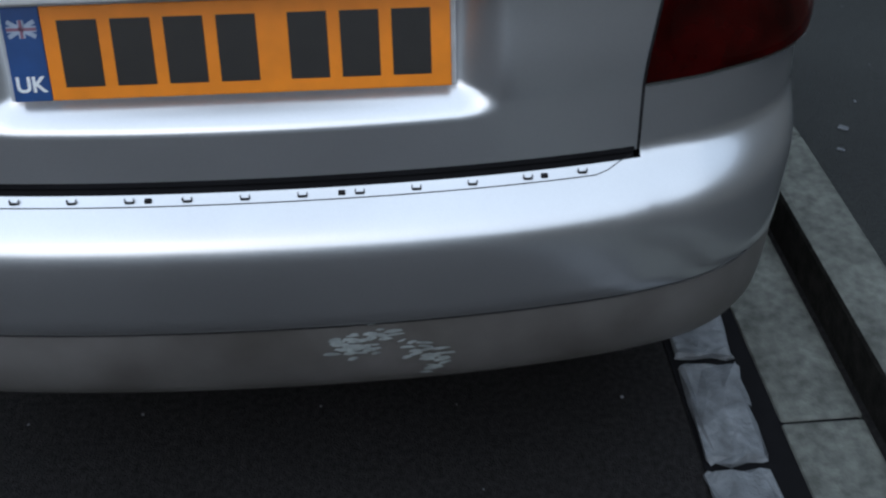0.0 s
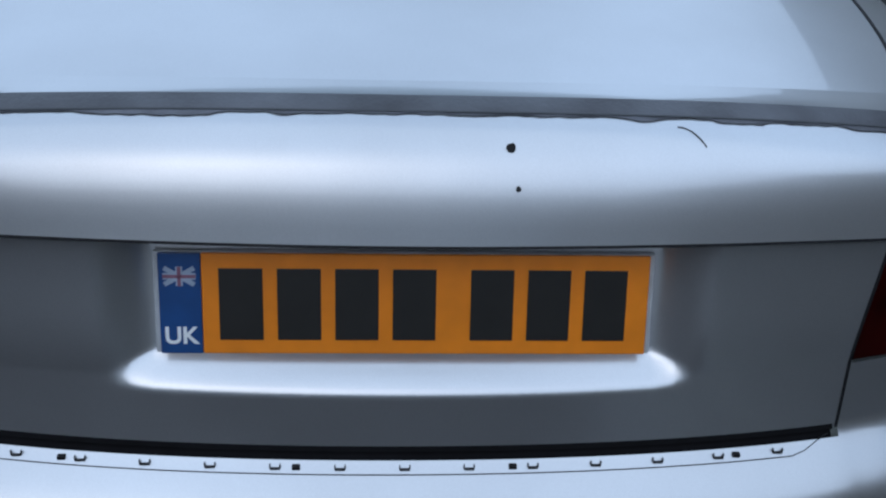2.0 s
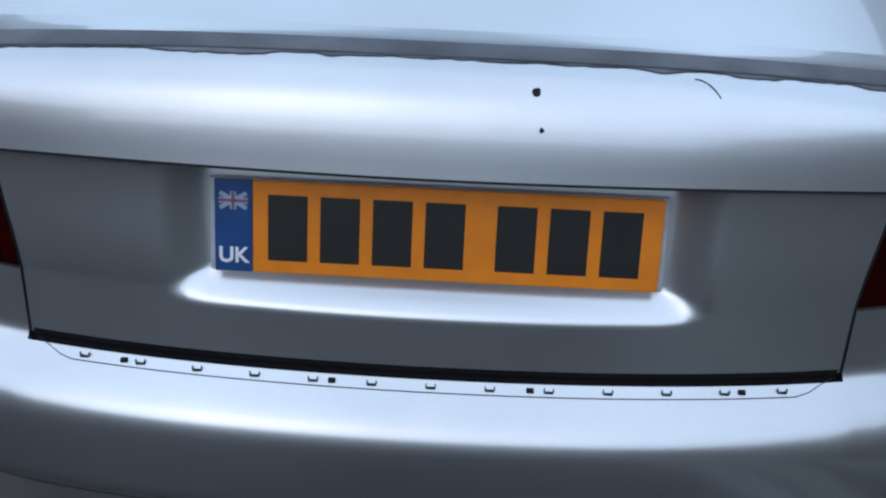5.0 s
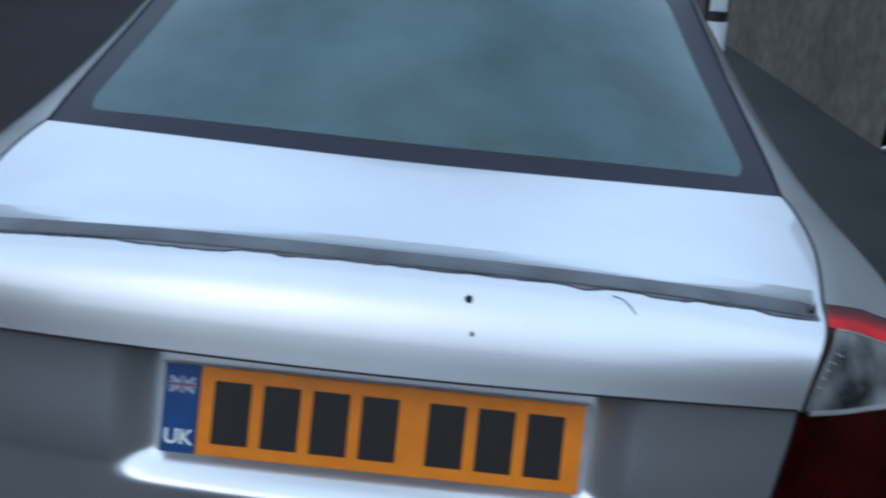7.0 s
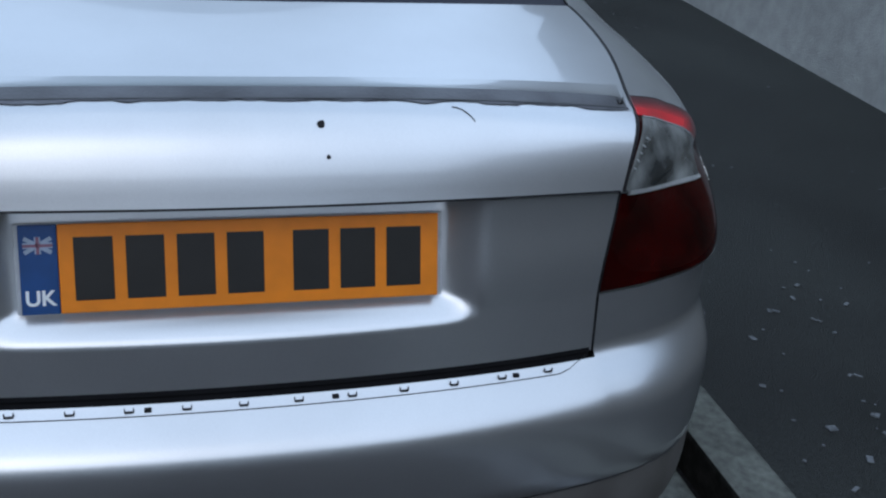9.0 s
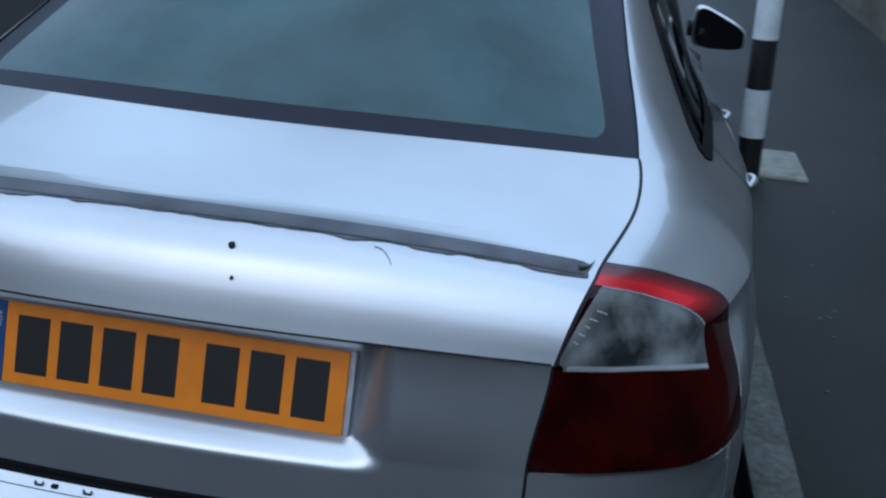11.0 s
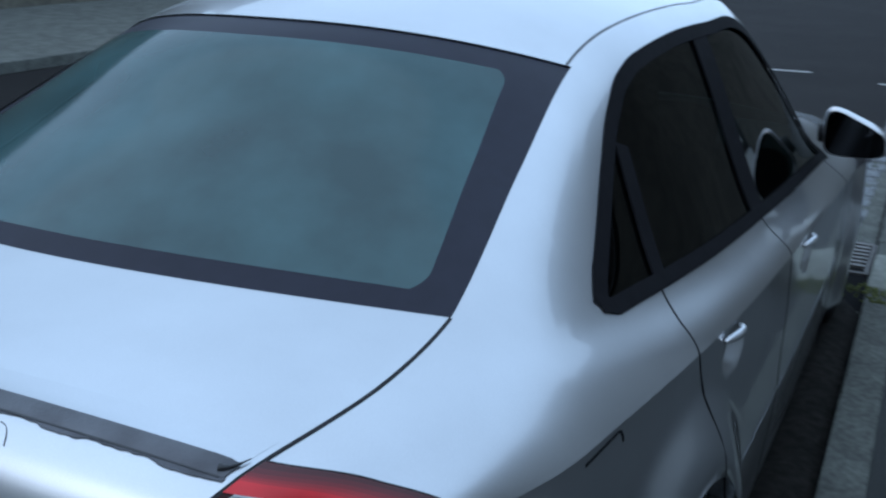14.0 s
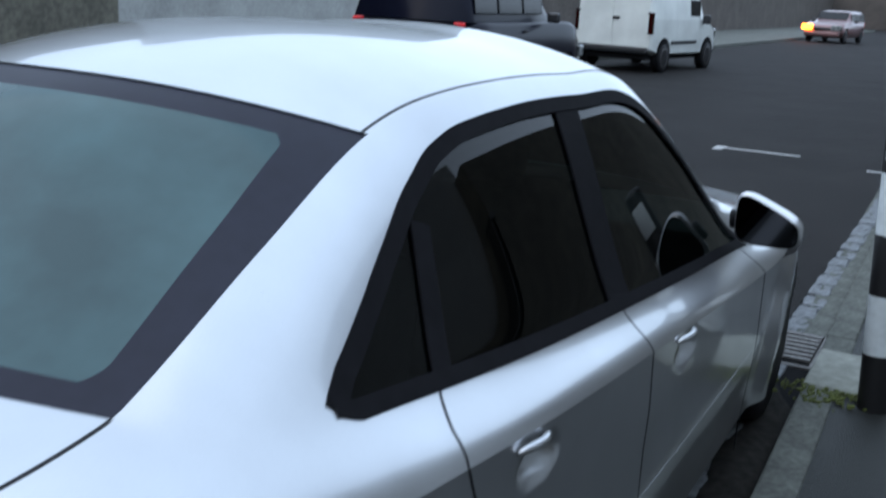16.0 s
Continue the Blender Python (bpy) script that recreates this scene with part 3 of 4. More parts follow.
    sheet_into(bm, lambda a, k: lower(a, 0.738 + (foot(a) - 0.738) * k), [sg * a for a in span(1.0, LAMP_END, 26)], span(0, 1, 8), lift=0.001)
    part("lens_red", bm, RED, lamp, "dark red lower lens")
    for s0, u0, du in ((1.75, 1.34, 0.30), (1.45, 1.30, 0.30), (1.2, 1.34, 0.22), (0.95, 1.30, 0.34), (0.7, 1.30, 0.40)):
        part("lens_rib", ribbon(upper, [(sg * (u0 + du * k), s0) for k in span(0, 1, 6)], 0.0013, 0.0022), WHITE, lamp, "pale rib of the reflector")
    part("lens_edge", ribbon(lower, [(sg * a, 0.7355) for a in span(1.0, LAMP_END - 0.05, 26)], 0.004, 0.0015), CHROME, lamp, "bright lower edge")
    part("lens_edge", ribbon(lower, [(sg * LAMP_END, z) for z in span(0.738, HZ(LAMP_END - 1) - 0.004, 10)], 0.003, 0.0015), CHROME, lamp, "bright outer edge")
    part("lens_divider", ribbon(lower, [(sg * a, foot(a) + 0.004) for a in span(1.10, 0.93 + clear_top(3), 20)], 0.006, 0.0022), LENSRIM, lamp, "pale rim of the clear lens")
    part("lens_divider", ribbon(upper, [(sg * u, clear_top(u) - 0.04) for u in span(1.14, 2.98, 20)], 0.002, 0.0022), LENSRIM, lamp, "pale rim of the clear lens")
    part("lamp_seam", ribbon(upper, [(sg * u, lamp_top(u) + 0.015) for u in span(1.0, 3.0, 30)], 0.005, 0.001), BLACK, lamp, "dark joint over the lamp")
    # shut lines
    part("boot_seam", ribbon(upper, [(sg * 1.0, s) for s in span(0.0, 6.0, 40)], 0.005), BLACK, car, "boot shut line")
    part("boot_seam_low", ribbon(lower, [(sg * 0.995, z) for z in span(0.648, 0.884, 14)], 0.0035), BLACK, car, "boot shut line")
    part("roof_seam", ribbon(upper, [(sg * 0.985, s) for s in span(8.0, 11.2, 40)], 0.005), PLASTIC, car, "roof joint")
    # side glass with a black frame
    part("side_glass", sheet(lambda f, s: upper(sg * (win_low(s) + f * (win_top(s) - win_low(s))), s), span(0, 1, 14), S_WIN, lift=-0.006, rim=0), GLASS_SIDE, car, "tinted side glass")
    part("window_frame", ribbon(upper, [(sg * (win_top(s) + 0.012), s) for s in S_WIN], 0.034, 0.002), FRAME, car, "black window frame")
    part("belt_seal", ribbon(upper, [(sg * (win_low(s) - 0.015), s) for s in S_WIN], 0.030, 0.003), FRAME, car, "black belt seal")
    for s0, w in ((7.75, 0.045), (9.75, 0.12)):
        part("pillar", ribbon(upper, [(sg * (2.0 + f * (win_top(s0) - 2.0)), s0 + (0.3 if s0 < 9 else 0.1) * f) for f in span(0, 1, 12)], w, 0.0), FRAME, car, "black window pillar")
    # doors: shut lines, handles, fuel flap
    for path in ([(7.66, 2.04), (7.48, 2.5), (7.36, 3.0)], [(9.72, 2.04), (9.7, 3.0)], [(12.1, 2.04), (12.2, 3.0)]):
        part("door_seam", ribbon(upper, [(sg * b, table([(p[1], p[0]) for p in path], b)) for b in span(path[0][1], 3.0, 12)], 0.005), BLACK, car, "door shut line")
    for a0, a1 in ((8.36, 9.3), (10.7, 10.7), (13.2, 13.2)):
        part("door_seam", ribbon(lower, [(sg * (a0 + (a1 - a0) * k), HZ(a0 - 1) - 0.60 * k) for k in span(0, 1, 14)], 0.005), BLACK, car, "door shut line")
    part("crease", ribbon(lower, [(sg * a, 0.46) for a in span(8.6, 13.4, 30)], 0.008, 0.0003), PAINT, car, "moulded door strip")
    for s0, hz in ((7.93, 0.826), (10.06, 0.766)):
        h = new("door_handle")
        h.parent = car
        c = [lower(sg * (1 + s0 + k), hz - 0.01 * k) for k in span(0.0, 0.40 if s0 < 9 else 0.28, 8)]
        n = Vector((sg * 0.85, 0, 0.3)).normalized()
        part("grip", tube([p + n * (0.003 + 0.016 * math.sin(math.pi * i / 8)) for i, p in enumerate(c)], [0.004, 0.007, 0.008, 0.008, 0.008, 0.008, 0.008, 0.007, 0.004], 10), PAINT, h, "silver door pull")
    if sg == 1:
        flap = [(a, 0.866) for a in span(6.3, 6.92, 12)] + [(6.97, 0.862), (7.0, 0.853), (7.01, 0.845)]
        part("fuel_flap_seam", ribbon(lower, [(a, min(z, HZ(a - 1) - 0.003)) for a, z in flap], 0.005), BLACK, car, "fuel flap shut line")
    # door mirror
    mir = new("door_mirror")
    mir.parent = car
    bm = bmesh.new()
    bmesh.ops.create_uvsphere(bm, u_segments=24, v_segments=14, radius=1.0)
    for v in bm.verts:
        k = 1.0 if v.co.y > 0 else 0.15
        v.co = mirror_shape(sg, v.co.x, v.co.z, 0.097, 0.064) + Vector((0, 2.77 + 0.11 * k * v.co.y, 0))
    bmesh.ops.recalc_face_normals(bm, faces=bm.faces)
    part("mirror_housing", bm, PAINT, mir, "silver mirror housing")
    bm = bmesh.new()
    pts = [mirror_shape(sg, math.cos(t), math.sin(t), 0.089, 0.057) + Vector((0, 2.745, 0)) for t in span(0, 2 * math.pi, 36)[:-1]]
    top = [bm.verts.new(p) for p in pts]
    bot = [bm.verts.new(p + Vector((0, 0.012, 0))) for p in pts]
    bm.faces.new(top)
    for k in range(len(top)):
        bm.faces.new((top[k], top[(k + 1) % len(top)], bot[(k + 1) % len(top)], bot[k]))
    bmesh.ops.recalc_face_normals(bm, faces=bm.faces)
    # near-black base colour paints the dark reflection in the mirror
    part("mirror_glass", bm, material("mirror_glass", (0.03, 0.032, 0.036), 0.04, 1.0, amount=0.02), mir, "mirror glass, its dark reflection put into the colour", False)
    part("mirror_arm", tube([(sg * 0.775, 2.80, 0.885), (sg * 0.84, 2.80, 0.89)], [0.028, 0.034], 12), BLACK, mir, "black mirror foot")

# rear window: glass and its dark printed border, wider at the top
G0, G1 = 6.13, 7.80


def pane_edge(v):
    """Half width of the clear glass, in steps of u, with rounded corners."""
    r = min(v - G0, G1 - v)
    return 0.915 - 0.055 * (v - G0) / (G1 - G0) - 0.03 * max(0.0, 1 - r / 0.12) ** 2


S_PANE = sorted(set(span(G0, G0 + 0.12, 6) + span(G0 + 0.12, G1 - 0.12, 20) + span(G1 - 0.12, G1, 6)))
part("rear_glass", sheet(lambda f, v: upper(f * pane_edge(v), v), span(-1, 1, 36), S_PANE, lift=-0.003, rim=0), GLASS_REAR, car, "misted rear window glass")
bm = sheet(upper, span(-1, 1, 40), span(6.0, G0, 4), lift=-0.003, rim=0.004)
sheet_into(bm, upper, span(-1, 1, 40), span(G1, 7.99, 5), lift=-0.003, rim=0.004)
for sg in (-1, 1):
    sheet_into(bm, lambda f, v: upper(sg * (pane_edge(v) + f * (1 - pane_edge(v))), v), span(0, 1, 5), S_PANE, lift=-0.003, rim=0.004)
part("window_border", bm, CERAMIC, car, "dark printed border of the rear window")
part("windscreen", sheet(upper, span(-1, 1, 30), span(11.22, 12.25, 16), lift=-0.003, rim=0), GLASS_SIDE, car, "windscreen glass")

part("headliner", sheet(upper, span(-0.98, 0.98, 16), span(8.0, 11.2, 16), lift=-0.025, rim=0), INTERIOR, car, "dark roof lining")
# cabin: shelf, seats, headrests, dashboard, floor
bm = box((0, 0.72, 0.93), (1.25, 0.55, 0.03), 0.01)
part("parcel_shelf", bm, INTERIOR, car, "dark parcel shelf")


def seat(x, y, w):
    st = new("seat")
    st.parent = car
    lean = Matrix.Rotation(radians(-14), 4, "X")
    part("seat_back", box((x, y, 0.80), (w, 0.14, 0.56), 0.05, lean), INTERIOR, st, "dark seat back")
    part("seat_base", box((x, y + 0.32, 0.50), (w, 0.55, 0.16), 0.05), INTERIOR, st)
    for dx in ((0,) if w < 0.7 else (-0.36, 0.36)):
        part("headrest", box((x + dx, y - 0.09, 1.15), (0.26, 0.10, 0.17), 0.04, lean), INTERIOR, st, "dark headrest")


seat(0, 1.12, 1.22)
seat(-0.36, 1.98, 0.5)
seat(0.36, 1.98, 0.5)
part("dashboard", box((0, 2.80, 0.68), (1.36, 0.4, 0.22), 0.06), INTERIOR, car, "dark dashboard")
part("cabin_floor", box((0, 2.0, 0.36), (1.5, 2.6, 0.06), 0.02), DARK, car)
part("underbody", box((0, 2.3, 0.30), (1.20, 4.0, 0.14), 0.04), DARK, car, "dark underbody")
part("inner_tail", box((0, 0.36, 0.60), (0.95, 0.5, 0.5), 0.08), DARK, car)
for sg in (-1, 1):
    part("door_lining", box((sg * 0.735, 1.85, 0.52), (0.05, 2.2, 0.46), 0.02), INTERIOR, car, "dark door lining")
for sg in (-1, 1):
    for cy in (0.87, 3.52):
        wheel = new("wheel")
        wheel.parent = car
        wheel.matrix_local = Matrix.Translation((sg * 0.735, cy, 0.312)) @ Matrix.Rotation(sg * radians(90), 4, "Y")
        part("tyre", lathe([(0.20, -0.10), (0.27, -0.105), (0.305, -0.085), (0.312, -0.03), (0.312, 0.03), (0.305, 0.085), (0.27, 0.105), (0.20, 0.095)], seg=40), BLACK, wheel, "black tyre")
        rim = part("rim", lathe([(0.205, 0.085), (0.205, 0.095), (0.19, 0.09), (0.175, 0.06), (0.06, 0.05)], seg=40), DARK, wheel)
        bm = bmesh.new()
        for k in range(7):
            r = Matrix.Rotation(2 * math.pi * k / 7, 4, "Z")
            add_box(bm, r @ Vector((0.11, 0, 0.075)), (0.17, 0.035, 0.018), 0.004, r)
        add_lathe(bm, [(0.05, 0.06), (0.05, 0.085), (0.03, 0.09)], seg=20)
        part("spokes", bm, CHROME, wheel, "silver alloy spokes")


# ---- far vehicles ----
def vehicle(name, label, at, length, width, height, waist, paint, hood, lamp_on=False):
    """A parked vehicle, nose along +y: body loft, glazing, lamps, wheels."""
    v = thing(name, label, "car", at=at)
    hw = width / 2
    # lower body
    bm = bmesh.new()
    secs = span(0, 1, 28)
    rings = []
    for s in secs:
        y = length * s
        end = min(s, 1 - s) * length
        k = smooth01(end / 0.5)
        w = hw * (0.86 + 0.14 * k)
        zt = waist - (0.16 * ((s - 1 + hood) / hood) ** 2 if s > 1 - hood else 0) - 0.05 * (1 - k)
        zb = 0.24 + 0.10 * (1 - k)
        prof = [(0.80, zb), (0.97, zb + 0.06), (1.0, 0.5), (1.0, 0.68), (0.985, zt - 0.06), (0.93, zt), (0.5, zt + 0.012), (0, zt + 0.018)]
        pts = [(w * a, z) for a, z in prof] + [(-w * a, z) for a, z in reversed(prof[:-1])]
        rings.append([bm.verts.new((x, y, z)) for x, z in pts])
    for r1, r2 in zip(rings, rings[1:]):
        for i in range(len(r1) - 1):
            bm.faces.new((r1[i], r1[i + 1], r2[i + 1], r2[i]))
        bm.faces.new((r1[-1], r1[0], r2[0], r2[-1]))
    bm.faces.new(rings[0])
    bm.faces.new(list(reversed(rings[-1])))
    for cy in (length * 0.19, length * 0.80):
        for f in list(bm.faces):
            c = f.calc_center_median()
            if math.hypot(c.y - cy, c.z - 0.31) < 0.33 and abs(c.x) > hw * 0.9:
                bm.faces.remove(f)
    bmesh.ops.recalc_face_normals(bm, faces=bm.faces)
    body = part("body", bm, paint, v)
    # cabin
    y0, y1 = 0.10, length * (1 - hood)
    bm = bmesh.new()
    prof = [(0.90, waist - 0.01), (0.80, height - 0.14), (0.72, height - 0.04), (0.4, height - 0.005), (0, height)]
    rings = []
    for s in span(0, 1, 16):
        y = y0 + (y1 - y0) * s
        k = min(1.0, (1 - s) / 0.36) if s > 0.6 else min(1.0, 0.55 + s / 0.16)
        kz = smooth01(k) if s > 0.6 else min(1.0, k)
        wide = hw
        pts = [(min(hw * 0.985, wide * a), waist - 0.01 + (z - waist + 0.01) * kz) for a, z in prof]
        rings.append([bm.verts.new((x, y, z)) for x, z in pts + [(-x, z) for x, z in reversed(pts[:-1])]])
    for r1, r2 in zip(rings, rings[1:]):
        for i in range(len(r1) - 1):
            bm.faces.new((r1[i], r1[i + 1], r2[i + 1], r2[i]))
    bm.faces.new(rings[0])
    bmesh.ops.recalc_face_normals(bm, faces=bm.faces)
    part("cabin", bm, paint, v)
    # glazing, proud of the cabin
    dark = DARKGLASS
    mid = (waist + height) / 2
    lean = math.atan2(hw * 0.10, height - waist)
    for sx in (-1, 1):
        for a, b in ((0.06, 0.27), (0.29, 0.53), (0.55, 0.76)):
            yy0, yy1 = y0 + (y1 - y0) * a, y0 + (y1 - y0) * b
            part("side_window", box((sx * hw * 0.865, (yy0 + yy1) / 2, mid - 0.02), (0.02, yy1 - yy0, (height - waist) * 0.62), 0.006, Matrix.Rotation(-sx * lean, 4, "Y")), dark, v, "dark side window", False)
        part("tail_lamp", box((sx * hw * 0.80, 0.05, waist - 0.10), (0.15, 0.06, 0.18), 0.02), RED_TOP, v, "red tail lamp", False)
        lampm = material("lit_indicator", (0.9, 0.3, 0.02), emission=(1.0, 0.20, 0.015, 14)) if lamp_on and sx == 1 else CLEAR
        part("head_lamp", box((sx * (hw - 0.22), length + 0.0, 0.68), (0.46 if lamp_on else 0.34, 0.16, 0.24 if lamp_on else 0.17), 0.03), lampm, v, "lit orange indicator" if lamp_on and sx == 1 else "clear head lamp", False)
        part("mirror", box((sx * (hw + 0.10), length * (1 - hood) - 0.75, waist + 0.06), (0.18, 0.10, 0.14), 0.03), PLASTIC, v, "black door mirror", False)
        part("handle", box((sx * (hw + 0.008), length * 0.42, waist - 0.12), (0.02, 0.16, 0.03), 0.006), PLASTIC, v, "", False)
    part("rear_window", box((0, y0 + 0.10, mid - 0.01), (hw * 1.45, 0.03, (height - waist) * 0.62), 0.01, Matrix.Rotation(radians(-16), 4, "X")), dark, v, "dark rear window", False)
    part("windscreen", box((0, y1 - (y1 - y0) * 0.17, mid + 0.02), (hw * 1.5, 0.03, (height - waist) * 0.95), 0.01, Matrix.Rotation(radians(48), 4, "X")), dark, v, "dark windscreen", False)
    part("rear_bumper", box((0, 0.03, 0.42), (width * 0.9, 0.16, 0.20), 0.05), paint, v)
    part("front_bumper", box((0, length - 0.04, 0.40), (width * 0.9, 0.18, 0.22), 0.06), paint, v)
    part("grille", box((0, length + 0.03, 0.62), (width * 0.45, 0.06, 0.12), 0.02), PLASTIC, v, "dark grille", False)
    for sx in (-1, 1):
        for cy in (length * 0.19, length * 0.80):
            w = new("wheel")
            w.parent = v
            w.matrix_local = Matrix.Translation((sx * (hw - 0.10), cy, 0.31)) @ Matrix.Rotation(sx * radians(90), 4, "Y")
            part("tyre", lathe([(0.19, -0.09), (0.27, -0.095), (0.308, -0.06), (0.308, 0.06), (0.27, 0.095), (0.19, 0.09)], seg=28), BLACK, w, "black tyre")
            part("rim", lathe([(0.20, 0.07), (0.20, 0.092), (0.16, 0.08), (0.05, 0.085)], seg=24), IRON, w, "steel rim")
    return v


DARKGLASS = material("dark_car_glass", (0.008, 0.010, 0.013), 0.12, amount=0.1, spec=0.3)
NAVY = material("navy_paint", (0.003, 0.004, 0.012), 0.3, 0.0, 300, 0.1, coat=0.05, spec=0.12)
VANWHITE = material("van_white", (0.76, 0.79, 0.76), 0.35, 0, 60, 0.05, coat=0.4, stain=0.2, stain_scale=2)
# red tint paints the indicator's glow on the oncoming car
GREYCAR = material("red_glow_paint", (0.20, 0.10, 0.10), 0.3, 0.4, 300, 0.1, coat=0.8)
vehicle("estate_car", "dark navy estate car with red tail lamps, parked across the road", pose(-5.17, 11.1, 0), 4.0, 1.82, 1.72, 1.12, NAVY, 0.22)


def panel_van(label, at, paint):
    """A small boxy van, nose along +y: loft body, twin rear doors, wheels in dark arches."""
    v = thing("van", label, "van", at=at)
    hw, length = 0.88, 4.25
    bm = bmesh.new()
    rings = []
    for y in (0.0, 0.03, 0.10, 0.4, 1.2, 2.0, 2.6, 2.75, 3.05, 3.35, 3.6, 3.95, 4.15, 4.25):
        top = table([(0, 1.72), (0.03, 1.78), (0.10, 1.82), (2.6, 1.82), (2.75, 1.78), (3.35, 1.16), (3.95, 1.02), (4.15, 0.86), (4.25, 0.62)], y)
        wide = table([(0, 0.955), (0.10, 1.0), (3.6, 1.0), (4.15, 0.90), (4.25, 0.78)], y)
        low = table([(0, 0.46), (0.3, 0.36), (3.95, 0.33), (4.25, 0.40)], y)
        prof = [(0.86, low), (0.985, low + 0.05), (1.0, min(top - 0.2, 0.70)), (0.985, min(top - 0.12, 1.10)), (0.90, top - 0.09), (0.84, top - 0.02), (0.5, top), (0, top + 0.015)]
        pts = [(hw * wide * a, z) for a, z in prof]
        rings.append([bm.verts.new((x, y, z)) for x, z in pts + [(-x, z) for x, z in reversed(pts[:-1])]])
    for r1, r2 in zip(rings, rings[1:]):
        for k in range(len(r1)):
            k2 = (k + 1) % len(r1)
            bm.faces.new((r1[k], r1[k2], r2[k2], r2[k]))
    bm.faces.new(rings[0])
    bm.faces.new(list(reversed(rings[-1])))
    bmesh.ops.recalc_face_normals(bm, faces=bm.faces)
    part("body", bm, paint, v, "white panel body", False)
    for sx in (-1, 1):
        door = part("rear_door", box((sx * 0.405, -0.006, 1.08), (0.78, 0.03, 1.12), 0.012), paint, v, "white rear door", False)
        part("hinge", box((sx * 0.79, -0.018, 1.22), (0.05, 0.03, 0.05), 0.006), PLASTIC, door, "", False)
        part("tail_lamp", box((sx * 0.825, 0.035, 1.02), (0.10, 0.12, 0.44), 0.02), RED, v, "tall dark red tail lamp", False)
        part("side_window", box((sx * 0.835, 2.55, 1.36), (0.03, 0.62, 0.36), 0.015, Matrix.Rotation(-sx * 0.09, 4, "Y")), DARKGLASS, v, "dark cab door window", False)
        part("side_moulding", box((sx * 0.882, 1.9, 0.62), (0.02, 1.55, 0.07), 0.006), PLASTIC, v, "dark side moulding", False)
        part("mirror", box((sx * 0.98, 2.95, 1.12), (0.18, 0.10, 0.20), 0.03), PLASTIC, v, "black door mirror", False)
        part("head_lamp", box((sx * 0.66, 4.10, 0.80), (0.30, 0.18, 0.22), 0.04), CLEAR, v, "clear head lamp", False)
        for cy in (0.72, 3.42):
            part("wheel_arch", lathe([(0.37, -0.02), (0.37, 0.015), (0.30, 0.02)], Matrix.Translation((sx * 0.872, cy, 0.36)) @ Matrix.Rotation(sx * radians(90), 4, "Y"), 28), DARK, v, "dark wheel arch")
            w = new("wheel")
            w.parent = v
            w.matrix_local = Matrix.Translation((sx * 0.80, cy, 0.31)) @ Matrix.Rotation(sx * radians(90), 4, "Y")
            part("tyre", lathe([(0.19, -0.09), (0.27, -0.10), (0.308, -0.06), (0.308, 0.06), (0.27, 0.11), (0.19, 0.11)], seg=28), BLACK, w, "black tyre")
            part("rim", lathe([(0.20, 0.09), (0.20, 0.115), (0.16, 0.10), (0.05, 0.105)], seg=24), IRON, w, "steel rim")
    part("underbody", box((0, 2.0, 0.34), (1.5, 3.9, 0.16), 0.03), DARK, v, "dark underbody", False)
    part("rear_handle", box((0.07, -0.03, 1.10), (0.16, 0.03, 0.06), 0.01), PLASTIC, v, "dark rear handle", False)
    part("rear_bumper", box((0, 0.0, 0.46), (1.62, 0.14, 0.14), 0.04), PLASTIC, v, "dark rear bumper", False)
    part("windscreen", box((0, 3.07, 1.48), (1.40, 0.02, 0.78), 0.01, Matrix.Rotation(radians(44), 4, "X")), DARKGLASS, v, "dark windscreen", False)
    part("front_bumper", box((0, 4.20, 0.46), (1.55, 0.20, 0.22), 0.06), PLASTIC, v, "dark front bumper", False)


panel_van("small white panel van parked behind the navy car", pose(-5.83, 20.9, 0, 0, 0, -5), VANWHITE)
vehicle("oncoming_car", "distant car with a lit orange indicator, its red glow painted on the body", pose(-5.3, 54.0, 0, 0, 0, 172), 4.2, 1.75, 1.45, 0.92, GREYCAR, 0.26, lamp_on=True)

vehicle("hatchback", "distant dark hatchback behind the oncoming car", pose(-2.2, 62.0, 0, 0, 0, 175), 4.0, 1.7, 1.45, 0.92, NAVY, 0.26)

# ---- far side of the road ----
bm = box((-9.6, 30, 0.05), (4.6, 110, 0.10))
tagged(part("far_pavement", bm, KERB, smooth=False), "pale grey footway on the far side of the road", "pavement", kind="structure")
bm = box((-7.22, 30, 0.055), (0.14, 110, 0.12), 0.01)
tagged(part("far_kerb", bm, KERB, smooth=False), "pale concrete kerb on the far side", "kerb", kind="structure")
tagged(part("wall_west", box((-12.1, 20, 4.2), (0.4, 14, 8.4)), RENDER, smooth=False), "pale rendered building front across the road", "wall", kind="structure")
tagged(part("wall_west_mid", box((-12.1, 7, 3.4), (0.4, 12, 6.8)), WALLBROWN, smooth=False), "brown weathered house front across the road", "wall", kind="structure")
tagged(part("wall_west_far", box((-12.1, 62, 1.6), (0.4, 70, 3.2)), WALLDARK, smooth=False), "dark brick boundary wall along the far footway", "wall", kind="structure")
tagged(part("wall_north", box((-2, 96, 3.0), (30, 0.4, 6)), WALLDARK, smooth=False), "dark building front closing the street", "wall", kind="structure")

# two walls out of view, added only for what the car's panels reflect
tagged(part("wall_south", box((-2, -16, 2.75), (40, 0.4, 5.5)), RENDER, smooth=False), "plain grey wall behind, unseen, added to shape reflections", "wall", kind="structure")
tagged(part("wall_west_near", box((-12.1, -8, 3.5), (0.4, 18, 7)), WALLDARK, smooth=False), "plain dark wall across the road, unseen, added to darken reflections", "wall", kind="structure")

